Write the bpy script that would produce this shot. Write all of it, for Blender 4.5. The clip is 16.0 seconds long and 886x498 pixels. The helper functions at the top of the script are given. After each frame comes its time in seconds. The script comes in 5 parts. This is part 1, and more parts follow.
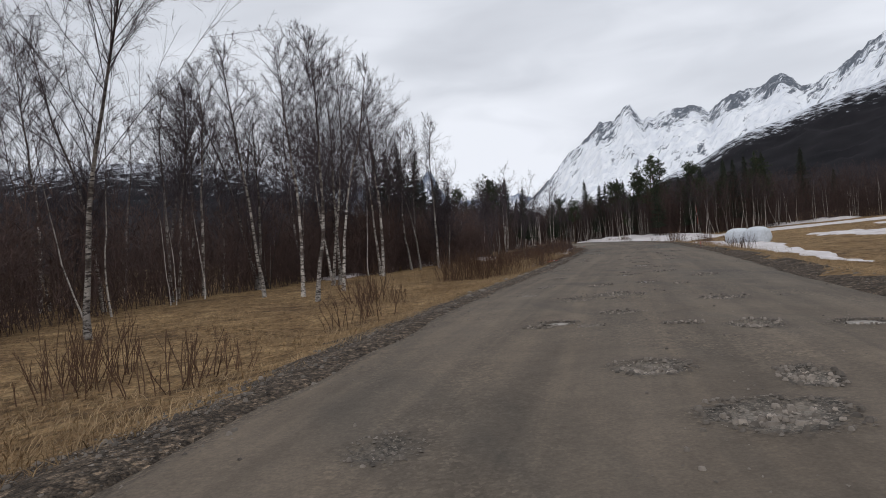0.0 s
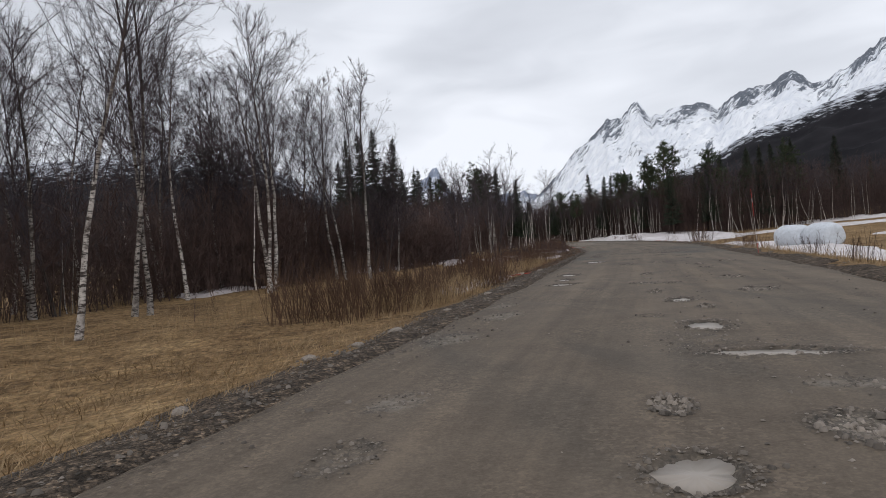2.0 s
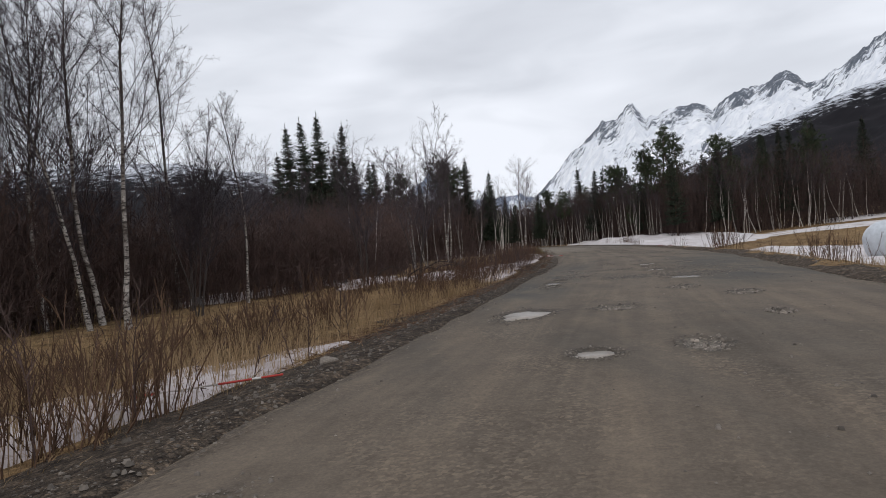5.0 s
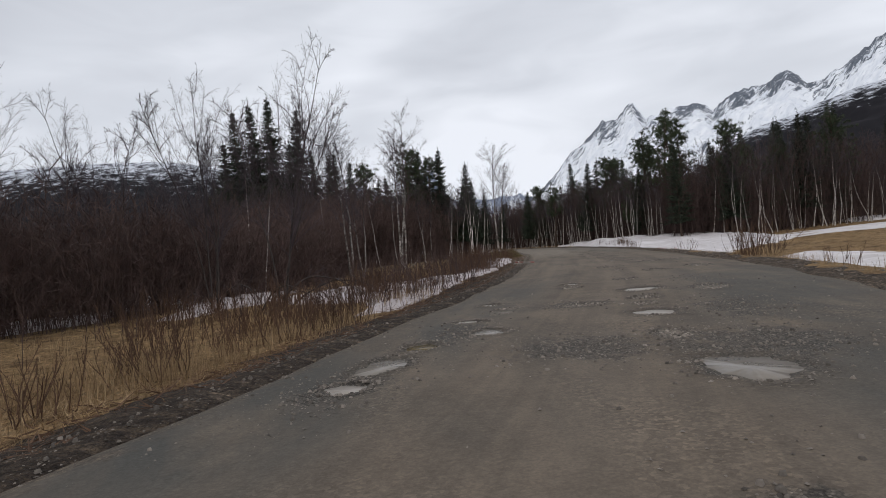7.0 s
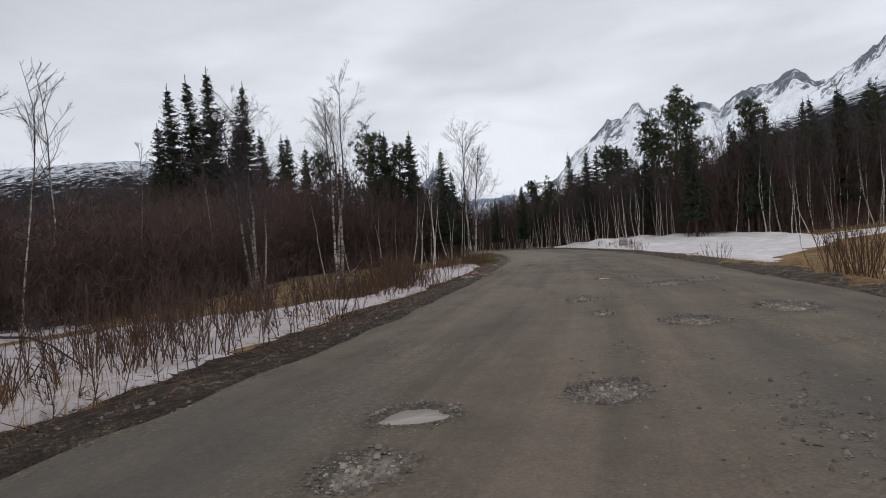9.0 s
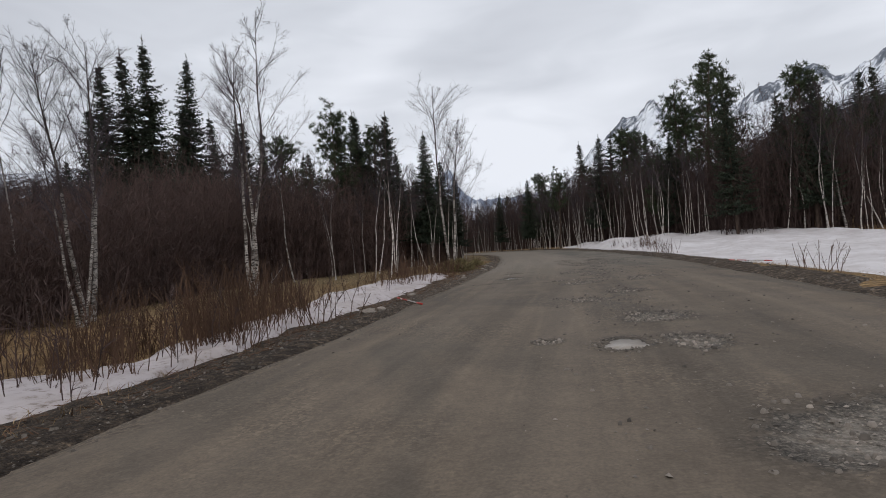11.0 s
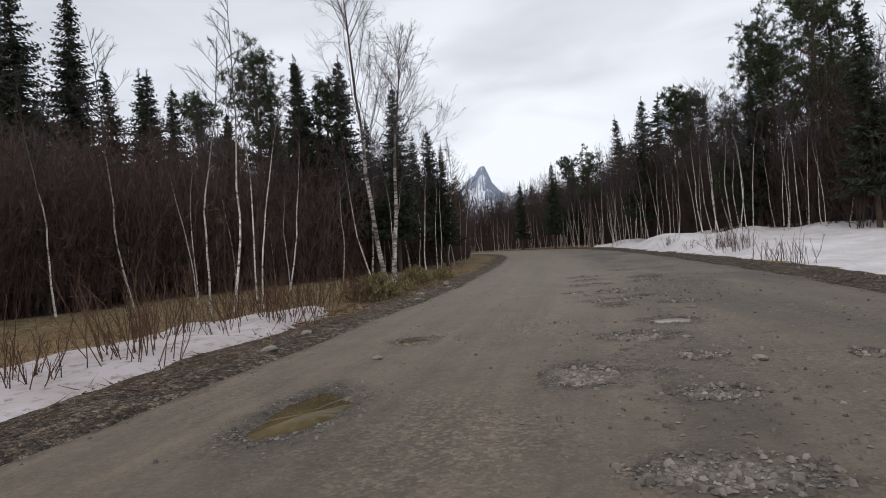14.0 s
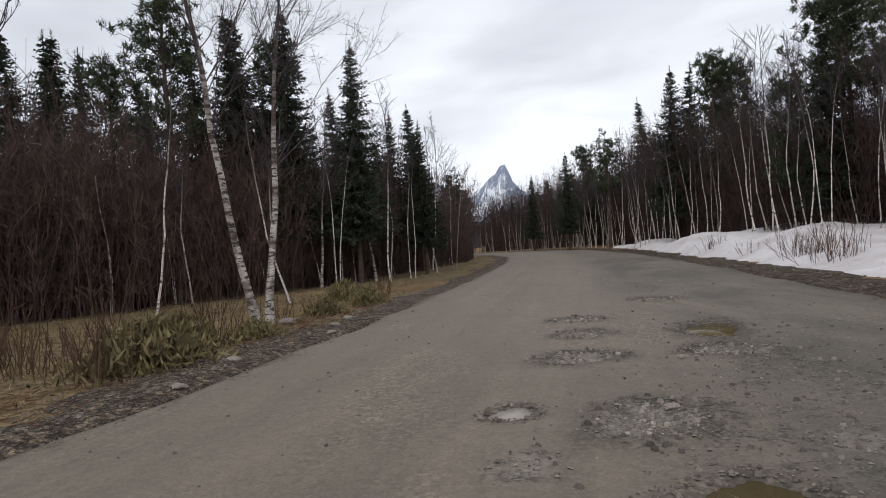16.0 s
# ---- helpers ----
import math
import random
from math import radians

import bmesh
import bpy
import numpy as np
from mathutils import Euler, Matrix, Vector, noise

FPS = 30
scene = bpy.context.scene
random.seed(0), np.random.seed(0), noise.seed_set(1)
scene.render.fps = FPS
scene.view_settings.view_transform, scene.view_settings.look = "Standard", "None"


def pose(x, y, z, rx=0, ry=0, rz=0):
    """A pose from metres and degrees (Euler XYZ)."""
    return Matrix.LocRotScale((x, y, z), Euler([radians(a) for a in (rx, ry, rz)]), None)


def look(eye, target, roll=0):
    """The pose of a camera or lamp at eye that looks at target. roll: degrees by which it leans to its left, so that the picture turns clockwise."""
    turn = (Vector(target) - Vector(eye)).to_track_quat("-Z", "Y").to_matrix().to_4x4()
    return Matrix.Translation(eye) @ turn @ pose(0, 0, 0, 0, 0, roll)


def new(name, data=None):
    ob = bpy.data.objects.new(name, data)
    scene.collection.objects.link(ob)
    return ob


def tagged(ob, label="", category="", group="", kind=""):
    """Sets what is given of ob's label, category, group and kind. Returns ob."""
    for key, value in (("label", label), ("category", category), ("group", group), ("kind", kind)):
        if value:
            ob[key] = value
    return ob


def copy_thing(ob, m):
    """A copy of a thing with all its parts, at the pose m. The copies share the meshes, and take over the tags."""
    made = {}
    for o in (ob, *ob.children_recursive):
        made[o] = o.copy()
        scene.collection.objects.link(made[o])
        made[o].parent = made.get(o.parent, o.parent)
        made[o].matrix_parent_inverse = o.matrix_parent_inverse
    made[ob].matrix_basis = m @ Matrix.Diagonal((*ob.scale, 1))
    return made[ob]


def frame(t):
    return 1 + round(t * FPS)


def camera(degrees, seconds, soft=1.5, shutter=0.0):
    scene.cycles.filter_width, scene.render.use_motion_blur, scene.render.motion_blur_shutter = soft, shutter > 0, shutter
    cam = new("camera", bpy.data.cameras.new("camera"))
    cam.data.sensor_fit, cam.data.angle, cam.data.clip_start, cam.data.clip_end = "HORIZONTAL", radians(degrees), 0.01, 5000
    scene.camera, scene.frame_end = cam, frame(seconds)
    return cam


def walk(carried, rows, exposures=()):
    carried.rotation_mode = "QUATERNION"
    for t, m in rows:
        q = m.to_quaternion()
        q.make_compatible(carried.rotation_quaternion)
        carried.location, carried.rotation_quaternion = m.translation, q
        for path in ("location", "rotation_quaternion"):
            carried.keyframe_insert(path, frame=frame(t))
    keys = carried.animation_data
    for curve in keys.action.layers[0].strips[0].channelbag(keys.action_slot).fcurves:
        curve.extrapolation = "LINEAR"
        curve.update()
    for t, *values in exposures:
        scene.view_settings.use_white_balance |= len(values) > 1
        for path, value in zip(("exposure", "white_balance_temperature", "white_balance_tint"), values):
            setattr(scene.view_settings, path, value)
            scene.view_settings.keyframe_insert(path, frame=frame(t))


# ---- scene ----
cam = camera(72.0, 16.0, soft=0.95)
PATH = [
    (0, (1.645, 7.914, 0.999), (1.787, 9.909, 0.998), -4.50),
    (0.5, (2.882, 11.453, 0.999), (3.015, 13.448, 0.994), -4.27),
    (1, (4.029, 14.466, 0.999), (4.154, 16.462, 0.991), -4.13),
    (1.5, (5.006, 17.336, 0.995), (5.127, 19.332, 0.989), -4.29),
    (2, (5.908, 19.776, 1.001), (6.030, 21.772, 0.991), -4.10),
    (2.5, (6.812, 22.169, 1.025), (6.933, 24.166, 1.014), -4.17),
    (3, (7.654, 24.419, 0.991), (7.773, 26.416, 0.983), -4.19),
    (3.5, (8.449, 26.468, 1.014), (8.567, 28.465, 1.008), -4.24),
    (4, (9.255, 28.656, 1.007), (9.379, 30.652, 1.004), -4.31),
    (4.5, (10.120, 30.784, 1.013), (10.249, 32.780, 1.012), -4.50),
    (5, (11.060, 32.899, 1.034), (11.192, 34.894, 1.036), -4.76),
    (7.5, (15.719, 43.886, 0.986), (15.850, 45.882, 0.987), -4.57),
    (8, (16.649, 46.146, 1.002), (16.776, 48.142, 1.001), -4.56),
    (8.5, (17.470, 48.442, 0.992), (17.592, 50.439, 0.992), -4.59),
    (9, (18.327, 50.751, 1.007), (18.443, 52.748, 1.007), -4.52),
    (11.5, (21.746, 61.622, 0.987), (21.797, 63.622, 0.992), -4.96),
    (12, (22.344, 63.889, 0.992), (22.377, 65.889, 0.995), -4.89),
    (12.5, (22.923, 66.197, 1.000), (22.938, 68.197, 1.003), -4.69),
    (13, (23.479, 68.428, 1.031), (23.476, 70.428, 1.031), -4.75),
    (13.5, (24.053, 70.598, 0.988), (24.028, 72.598, 0.987), -4.74),
    (14, (24.554, 72.604, 0.975), (24.511, 74.603, 0.976), -4.80),
    (14.5, (24.992, 74.535, 1.011), (24.932, 76.534, 1.012), -4.81),
    (15, (25.434, 76.239, 0.991), (25.356, 78.238, 0.992), -4.78),
    (15.5, (25.904, 78.002, 0.990), (25.809, 80.000, 0.994), -4.89),
    (16, (26.389, 79.717, 1.002), (26.278, 81.713, 1.006), -4.88),
]
walk(cam, [(t, look(e, g, r)) for t, e, g, r in PATH],
     exposures=[(0, -0.03), (1, -0.05), (2.5, 0.10), (5, 0.04), (8, -0.05), (12, -0.07), (13, 0.0), (14, 0.11), (16, 0.20)])

# ---- world and light: an even overcast sky with a faint, wide sun behind it ----
world = bpy.data.worlds.new("overcast_sky")
scene.world = world
world.use_nodes = True
wt = world.node_tree
wt.nodes.clear()


def wnode(kind, **values):
    n = wt.nodes.new(kind)
    for k, v in values.items():
        n.inputs[k].default_value = v
    return n


w_co = wt.nodes.new("ShaderNodeTexCoord")
w_map = wnode("ShaderNodeMapping", Scale=(1.1, 1.1, 3.6))
w_map.inputs["Rotation"].default_value = (0.12, 0.0, 0.35)
w_n1 = wnode("ShaderNodeTexNoise", Scale=1.7, Detail=3.0, Roughness=0.45, Distortion=0.3)
w_n2 = wnode("ShaderNodeTexNoise", Scale=5.0, Detail=3.0, Roughness=0.5, Distortion=0.6)
w_mix = wt.nodes.new("ShaderNodeMath")
w_mix.operation = "MULTIPLY_ADD"
w_mix.inputs[1].default_value = 0.3
w_ramp = wt.nodes.new("ShaderNodeValToRGB")
w_ramp.color_ramp.elements[0].position, w_ramp.color_ramp.elements[0].color = 0.42, (0.53, 0.555, 0.615, 1)
w_ramp.color_ramp.elements[1].position, w_ramp.color_ramp.elements[1].color = 0.82, (0.80, 0.83, 0.90, 1)
w_mid = w_ramp.color_ramp.elements.new(0.62)
w_mid.color = (0.64, 0.67, 0.735, 1)
w_bg = wnode("ShaderNodeBackground", Strength=1.08)
w_out = wt.nodes.new("ShaderNodeOutputWorld")
for a, b in ((w_co.outputs["Generated"], w_map.inputs["Vector"]), (w_map.outputs[0], w_n1.inputs["Vector"]), (w_map.outputs[0], w_n2.inputs["Vector"]),
             (w_n2.outputs["Fac"], w_mix.inputs[0]), (w_n1.outputs["Fac"], w_mix.inputs[2]), (w_mix.outputs[0], w_ramp.inputs["Fac"]),
             (w_ramp.outputs["Color"], w_bg.inputs["Color"]), (w_bg.outputs[0], w_out.inputs["Surface"])):
    wt.links.new(a, b)

sun = new("sun", bpy.data.lights.new("sun", "SUN"))
sun.data.energy, sun.data.angle, sun.data.color = 0.6, radians(40), (1.0, 0.96, 0.9)
sun.matrix_world = look((0, 0, 60), (25, 70, 0))

# ---- materials ----


class Mat:
    """A small builder for procedural materials."""

    def __init__(self, name, rough=0.85, spec=0.3, metal=0.0):
        self.m = bpy.data.materials.new(name)
        self.m.use_nodes = True
        self.t = self.m.node_tree
        self.bsdf = self.t.nodes["Principled BSDF"]
        self.bsdf.inputs["Roughness"].default_value = rough
        self.bsdf.inputs["Specular IOR Level"].default_value = spec
        self.bsdf.inputs["Metallic"].default_value = metal
        self.co = self.t.nodes.new("ShaderNodeTexCoord")

    def link(self, a, b):
        self.t.links.new(a, b)

    def coords(self, scale=(1, 1, 1), source="Object"):
        n = self.t.nodes.new("ShaderNodeMapping")
        n.inputs["Scale"].default_value = scale
        self.link(self.co.outputs[source], n.inputs["Vector"])
        return n.outputs[0]

    def noise(self, scale, detail=4.0, rough=0.55, stretch=None, source="Object", distortion=0.0):
        n = self.t.nodes.new("ShaderNodeTexNoise")
        n.inputs["Scale"].default_value, n.inputs["Detail"].default_value = scale, detail
        n.inputs["Roughness"].default_value, n.inputs["Distortion"].default_value = rough, distortion
        self.link(self.coords(stretch or (1, 1, 1), source), n.inputs["Vector"])
        return n.outputs["Fac"]

    def ramp(self, fac, *stops):
        n = self.t.nodes.new("ShaderNodeValToRGB")
        e = n.color_ramp.elements
        while len(e) < len(stops):
            e.new(0.5)
        for el, (p, c) in zip(e, stops):
            el.position, el.color = p, (*c, 1) if len(c) == 3 else c
        self.link(fac, n.inputs["Fac"])
        return n.outputs["Color"]

    def cells(self, scale, stretch=(1, 1, 1)):
        """Small stones side by side: a random value for each, and the distance from its middle."""
        n = self.t.nodes.new("ShaderNodeTexVoronoi")
        n.inputs["Scale"].default_value = scale
        self.link(self.coords(stretch), n.inputs["Vector"])
        sep = self.t.nodes.new("ShaderNodeSeparateColor")
        self.link(n.outputs["Color"], sep.inputs[0])
        return sep.outputs[0], n.outputs["Distance"]

    def mask(self, fac, lo, hi):
        n = self.t.nodes.new("ShaderNodeMapRange")
        n.inputs["From Min"].default_value, n.inputs["From Max"].default_value = lo, hi
        self.link(fac, n.inputs["Value"])
        return n.outputs["Result"]

    def math(self, op, a, b):
        n = self.t.nodes.new("ShaderNodeMath")
        n.operation = op
        for i, v in enumerate((a, b)):
            if isinstance(v, (int, float)):
                n.inputs[i].default_value = v
            else:
                self.link(v, n.inputs[i])
        return n.outputs[0]

    def mix(self, fac, a, b, blend="MIX"):
        n = self.t.nodes.new("ShaderNodeMix")
        n.data_type, n.blend_type = "RGBA", blend
        for sock, v in ((n.inputs[0], fac), (n.inputs[6], a), (n.inputs[7], b)):
            if isinstance(v, (int, float)):
                sock.default_value = v
            elif isinstance(v, tuple):
                sock.default_value = (*v, 1)
            else:
                self.link(v, sock)
        return n.outputs[2]

    def vary(self, color, amount):
        """Object by object a little lighter or darker."""
        info = self.t.nodes.new("ShaderNodeObjectInfo")
        n = self.t.nodes.new("ShaderNodeHueSaturation")
        self.link(self.math("ADD", self.math("MULTIPLY", info.outputs["Random"], 2 * amount), 1 - amount), n.inputs["Value"])
        self.link(color, n.inputs["Color"])
        return n.outputs["Color"]

    def islands(self, color, amount):
        """Piece by piece a little lighter or darker, within one mesh."""
        geo = self.t.nodes.new("ShaderNodeNewGeometry")
        n = self.t.nodes.new("ShaderNodeHueSaturation")
        self.link(self.math("ADD", self.math("MULTIPLY", geo.outputs["Random Per Island"], 2 * amount), 1 - amount), n.inputs["Value"])
        self.link(color, n.inputs["Color"])
        return n.outputs["Color"]

    def uv(self, axis):
        n = self.t.nodes.new("ShaderNodeSeparateXYZ")
        self.link(self.co.outputs["UV"], n.inputs[0])
        return n.outputs[axis]

    def place(self, axis):
        n = self.t.nodes.new("ShaderNodeSeparateXYZ")
        self.link(self.co.outputs["Object"], n.inputs[0])
        return n.outputs[axis]

    def steep(self):
        geo = self.t.nodes.new("ShaderNodeNewGeometry")
        n = self.t.nodes.new("ShaderNodeSeparateXYZ")
        self.link(geo.outputs["Normal"], n.inputs[0])
        return n.outputs["Z"]

    def bump(self, height, strength=0.3, distance=0.02):
        n = self.t.nodes.new("ShaderNodeBump")
        n.inputs["Strength"].default_value, n.inputs["Distance"].default_value = strength, distance
        self.link(height, n.inputs["Height"])
        self.link(n.outputs[0], self.bsdf.inputs["Normal"])

    def done(self, color, rough=None):
        if isinstance(color, tuple):
            self.bsdf.inputs["Base Color"].default_value = (*color, 1)
        else:
            self.link(color, self.bsdf.inputs["Base Color"])
        if rough is not None:
            self.link(rough, self.bsdf.inputs["Roughness"])
        return self.m


def road_material():
    m = Mat("packed_gravel", 0.85, 0.2)

    def layer(name):
        n = m.t.nodes.new("ShaderNodeAttribute")
        n.attribute_name = name
        return n.outputs["Fac"]

    big = m.noise(0.35, 3, 0.5, (1.0, 0.35, 1))
    mid = m.noise(1.7, 5, 0.6)
    patch = m.noise(0.9, 4, 0.6, (1.0, 0.3, 1), distortion=0.8)
    fine = m.noise(55, 3, 0.65)
    grain = m.noise(17, 4, 0.7)
    base = m.ramp(big, (0.3, (0.110, 0.087, 0.066)), (0.7, (0.153, 0.121, 0.092)))
    base = m.mix(0.40, base, m.ramp(mid, (0.3, (0.084, 0.067, 0.052)), (0.75, (0.186, 0.149, 0.114))))
    base = m.mix(m.math("MULTIPLY", m.mask(patch, 0.50, 0.68), 0.60), base, (0.074, 0.064, 0.053))
    # streaks left by wheels and the plough run along the road
    streak = m.noise(1.0, 5, 0.62, (2.6, 0.10, 1), "UV", 0.35)
    base = m.mix(0.6, base, m.ramp(streak, (0.33, (0.70, 0.70, 0.70)), (0.5, (1.04, 1.03, 1.02)), (0.66, (1.42, 1.38, 1.32))), "MULTIPLY")
    # wheel tracks, packed smoother and paler
    d = m.uv("X")
    track = m.math("MULTIPLY", d, 0.0)
    for centre in (-1.9, -0.35, 0.95, 2.3):
        n = m.math("ABSOLUTE", m.math("SUBTRACT", d, centre), 0)
        track = m.math("MAXIMUM", track, m.mask(n, 0.45, 0.08))
    wobble = m.mask(m.noise(0.6, 3, 0.5, (1, 0.25, 1)), 0.3, 0.65)
    base = m.mix(m.math("MULTIPLY", m.math("MULTIPLY", track, wobble), 0.35), base, (0.186, 0.150, 0.117))
    # the road turns paler on the stretch towards the wood
    base = m.mix(m.math("MULTIPLY", m.mask(m.uv("Y"), 74.0, 86.0), 0.50), base, (0.252, 0.217, 0.176))
    # meltwater keeps the lane beside the snow bank and the worst potholes damp and greyer
    soak = m.math("MULTIPLY", layer("wet"), m.mask(m.noise(0.7, 5, 0.65, (1, 0.35, 1), distortion=0.5), 0.34, 0.58))
    base = m.mix(m.math("MULTIPLY", soak, 0.80), base, (0.072, 0.068, 0.060))
    # damp rims, silt with painted wet sheen in hollows, dark loose gravel along the edges
    rag = m.noise(3.5, 5, 0.68)
    base = m.mix(m.math("MULTIPLY", layer("damp"), m.mask(rag, 0.30, 0.60)), base, (0.060, 0.050, 0.040))
    base = m.mix(m.math("MULTIPLY", layer("silt"), m.mask(m.noise(9, 4, 0.7), 0.34, 0.56)), base, (0.262, 0.232, 0.198))
    loose = m.mask(m.math("ADD", layer("edge"), m.math("MULTIPLY", m.math("SUBTRACT", m.noise(2.2, 5, 0.72), 0.5), 2.2)), 0.35, 0.75)
    base = m.mix(m.math("MULTIPLY", loose, 0.8), base, m.ramp(grain, (0.35, (0.050, 0.039, 0.030)), (0.62, (0.135, 0.106, 0.080))))
    grit = m.ramp(fine, (0.36, (0.62, 0.62, 0.62)), (0.52, (1, 1, 1)), (0.70, (1.5, 1.48, 1.42)))
    base = m.mix(0.34, base, grit, "MULTIPLY")
    base = m.mix(0.36, base, m.ramp(grain, (0.34, (0.72, 0.72, 0.72)), (0.66, (1.26, 1.25, 1.22))), "MULTIPLY")
    # thrown gravel: small stones side by side with dark gaps
    thrown = m.mask(m.math("ADD", layer("grit"), m.math("MULTIPLY", m.math("SUBTRACT", m.noise(3.2, 6, 0.75), 0.5), 2.3)), 0.42, 0.72)
    thrown = m.math("MULTIPLY", thrown, m.math("SUBTRACT", 1.0, m.math("MULTIPLY", layer("silt"), 0.6)))
    base = m.mix(m.math("MULTIPLY", thrown, 0.6), base, (0.105, 0.096, 0.085))
    for scale in (46, 80):
        tone, gap = m.cells(scale)
        base = m.mix(m.math("MULTIPLY", thrown, 0.8), base, m.ramp(tone, (0.0, (0.60, 0.60, 0.60)), (0.5, (0.95, 0.95, 0.95)), (1.0, (1.75, 1.73, 1.70))), "MULTIPLY")
        base = m.mix(m.math("MULTIPLY", thrown, 0.7), base, m.ramp(gap, (0.3, (1, 1, 1)), (0.7, (0.48, 0.47, 0.46))), "MULTIPLY")
    # loose grit lies thicker in some patches than in others
    tone, gap = m.cells(42)
    lay = m.math("MAXIMUM", m.mask(m.noise(0.8, 4, 0.65, (1, 0.4, 1)), 0.46, 0.70), m.math("MAXIMUM", loose, m.math("MULTIPLY", layer("damp"), 1.2)))
    base = m.mix(m.math("MULTIPLY", lay, 0.55), base, m.ramp(tone, (0.0, (0.45, 0.45, 0.44)), (0.6, (0.95, 0.95, 0.95)), (1.0, (1.9, 1.86, 1.8))), "MULTIPLY")
    m.bump(m.math("ADD", m.math("MULTIPLY", m.math("ADD", fine, grain), 0.3), mid), 0.45, 0.014)
    return m.done(base)


def meadow_material():
    m = Mat("withered_meadow", 0.95, 0.1)
    big = m.noise(0.22, 4, 0.6)
    mid = m.noise(1.6, 5, 0.65)
    fine = m.noise(14, 4, 0.7, (1, 0.6, 1))
    c = m.ramp(big, (0.34, (0.120, 0.074, 0.042)), (0.5, (0.262, 0.166, 0.082)), (0.68, (0.385, 0.258, 0.132)))
    c = m.mix(0.6, c, m.ramp(mid, (0.32, (0.072, 0.050, 0.034)), (0.5, (0.25, 0.162, 0.086)), (0.72, (0.44, 0.315, 0.175))))
    tuft = m.noise(5.0, 4, 0.7, distortion=0.6)
    c = m.mix(0.75, c, m.ramp(tuft, (0.36, (0.42, 0.40, 0.38)), (0.56, (1.12, 1.12, 1.12))), "MULTIPLY")
    c = m.mix(0.8, c, m.ramp(fine, (0.35, (0.45, 0.45, 0.45)), (0.65, (1.5, 1.48, 1.4))), "MULTIPLY")
    # mossy, greyer turf towards the spruces
    n = m.t.nodes.new("ShaderNodeAttribute")
    n.attribute_name = "moss"
    turf = m.mix(0.8, m.ramp(tuft, (0.34, (0.085, 0.070, 0.040)), (0.5, (0.165, 0.135, 0.078)), (0.68, (0.255, 0.215, 0.150))), m.ramp(fine, (0.35, (0.5, 0.5, 0.5)), (0.65, (1.4, 1.4, 1.35))), "MULTIPLY")
    c = m.mix(m.math("MULTIPLY", n.outputs["Fac"], m.mask(mid, 0.30, 0.56)), c, turf)
    m.bump(m.math("ADD", mid, fine), 0.9, 0.10)
    return m.done(c)


def soil_material():
    m = Mat("dark_gravel_shoulder", 0.95, 0.15)
    mid = m.noise(3.0, 5, 0.65)
    fine = m.noise(30, 3, 0.7)
    c = m.ramp(mid, (0.3, (0.060, 0.047, 0.037)), (0.55, (0.135, 0.108, 0.085)), (0.75, (0.195, 0.154, 0.114)))
    c = m.mix(0.6, c, m.ramp(fine, (0.36, (0.4, 0.4, 0.4)), (0.6, (1.35, 1.35, 1.35))), "MULTIPLY")
    for scale, amount in ((21, 0.75), (48, 0.6)):
        tone, gap = m.cells(scale)
        c = m.mix(amount, c, m.ramp(tone, (0.0, (0.5, 0.49, 0.48)), (0.55, (1.05, 1.05, 1.05)), (1.0, (2.6, 2.45, 2.25))), "MULTIPLY")
        c = m.mix(amount, c, m.ramp(gap, (0.35, (1, 1, 1)), (0.75, (0.6, 0.6, 0.6))), "MULTIPLY")
    n = m.t.nodes.new("ShaderNodeAttribute")
    n.attribute_name = "humus"
    dark = m.mix(0.7, m.ramp(m.noise(6, 5, 0.7), (0.32, (0.020, 0.015, 0.012)), (0.52, (0.048, 0.036, 0.028)), (0.70, (0.115, 0.084, 0.058))), m.ramp(fine, (0.36, (0.5, 0.5, 0.5)), (0.6, (1.3, 1.3, 1.3))), "MULTIPLY")
    c = m.mix(m.math("MULTIPLY", n.outputs["Fac"], m.mask(m.noise(1.6, 5, 0.7), 0.28, 0.50)), c, dark)
    m.bump(m.math("SUBTRACT", m.math("ADD", mid, fine), gap), 0.9, 0.04)
    return m.done(c)


def snow_material(name, gain, soil):
    """Old snow; soil: how much road dirt lies on it."""
    m = Mat(name, 0.75, 0.12)
    big = m.noise(0.7, 5, 0.6)
    dirt = m.noise(6, 6, 0.75)
    film = m.noise(1.5, 5, 0.65)
    rosy = 0.955 if soil else 1.0
    c = m.ramp(big, (0.3, (0.54 * gain, 0.50 * gain * rosy, 0.495 * gain * rosy)), (0.7, (0.72 * gain, 0.685 * gain * rosy, 0.685 * gain * rosy)))
    c = m.mix(m.math("MULTIPLY", m.mask(film, 0.42, 0.7), 0.35 + 0.25 * soil), c, (0.36, 0.295, 0.258))
    c = m.mix(m.mask(dirt, 0.60 - 0.06 * soil, 0.76 - 0.06 * soil), c, (0.17, 0.135, 0.105))
    m.bump(m.math("ADD", big, m.math("MULTIPLY", dirt, 0.3)), 0.6, 0.07)
    return m.done(c)


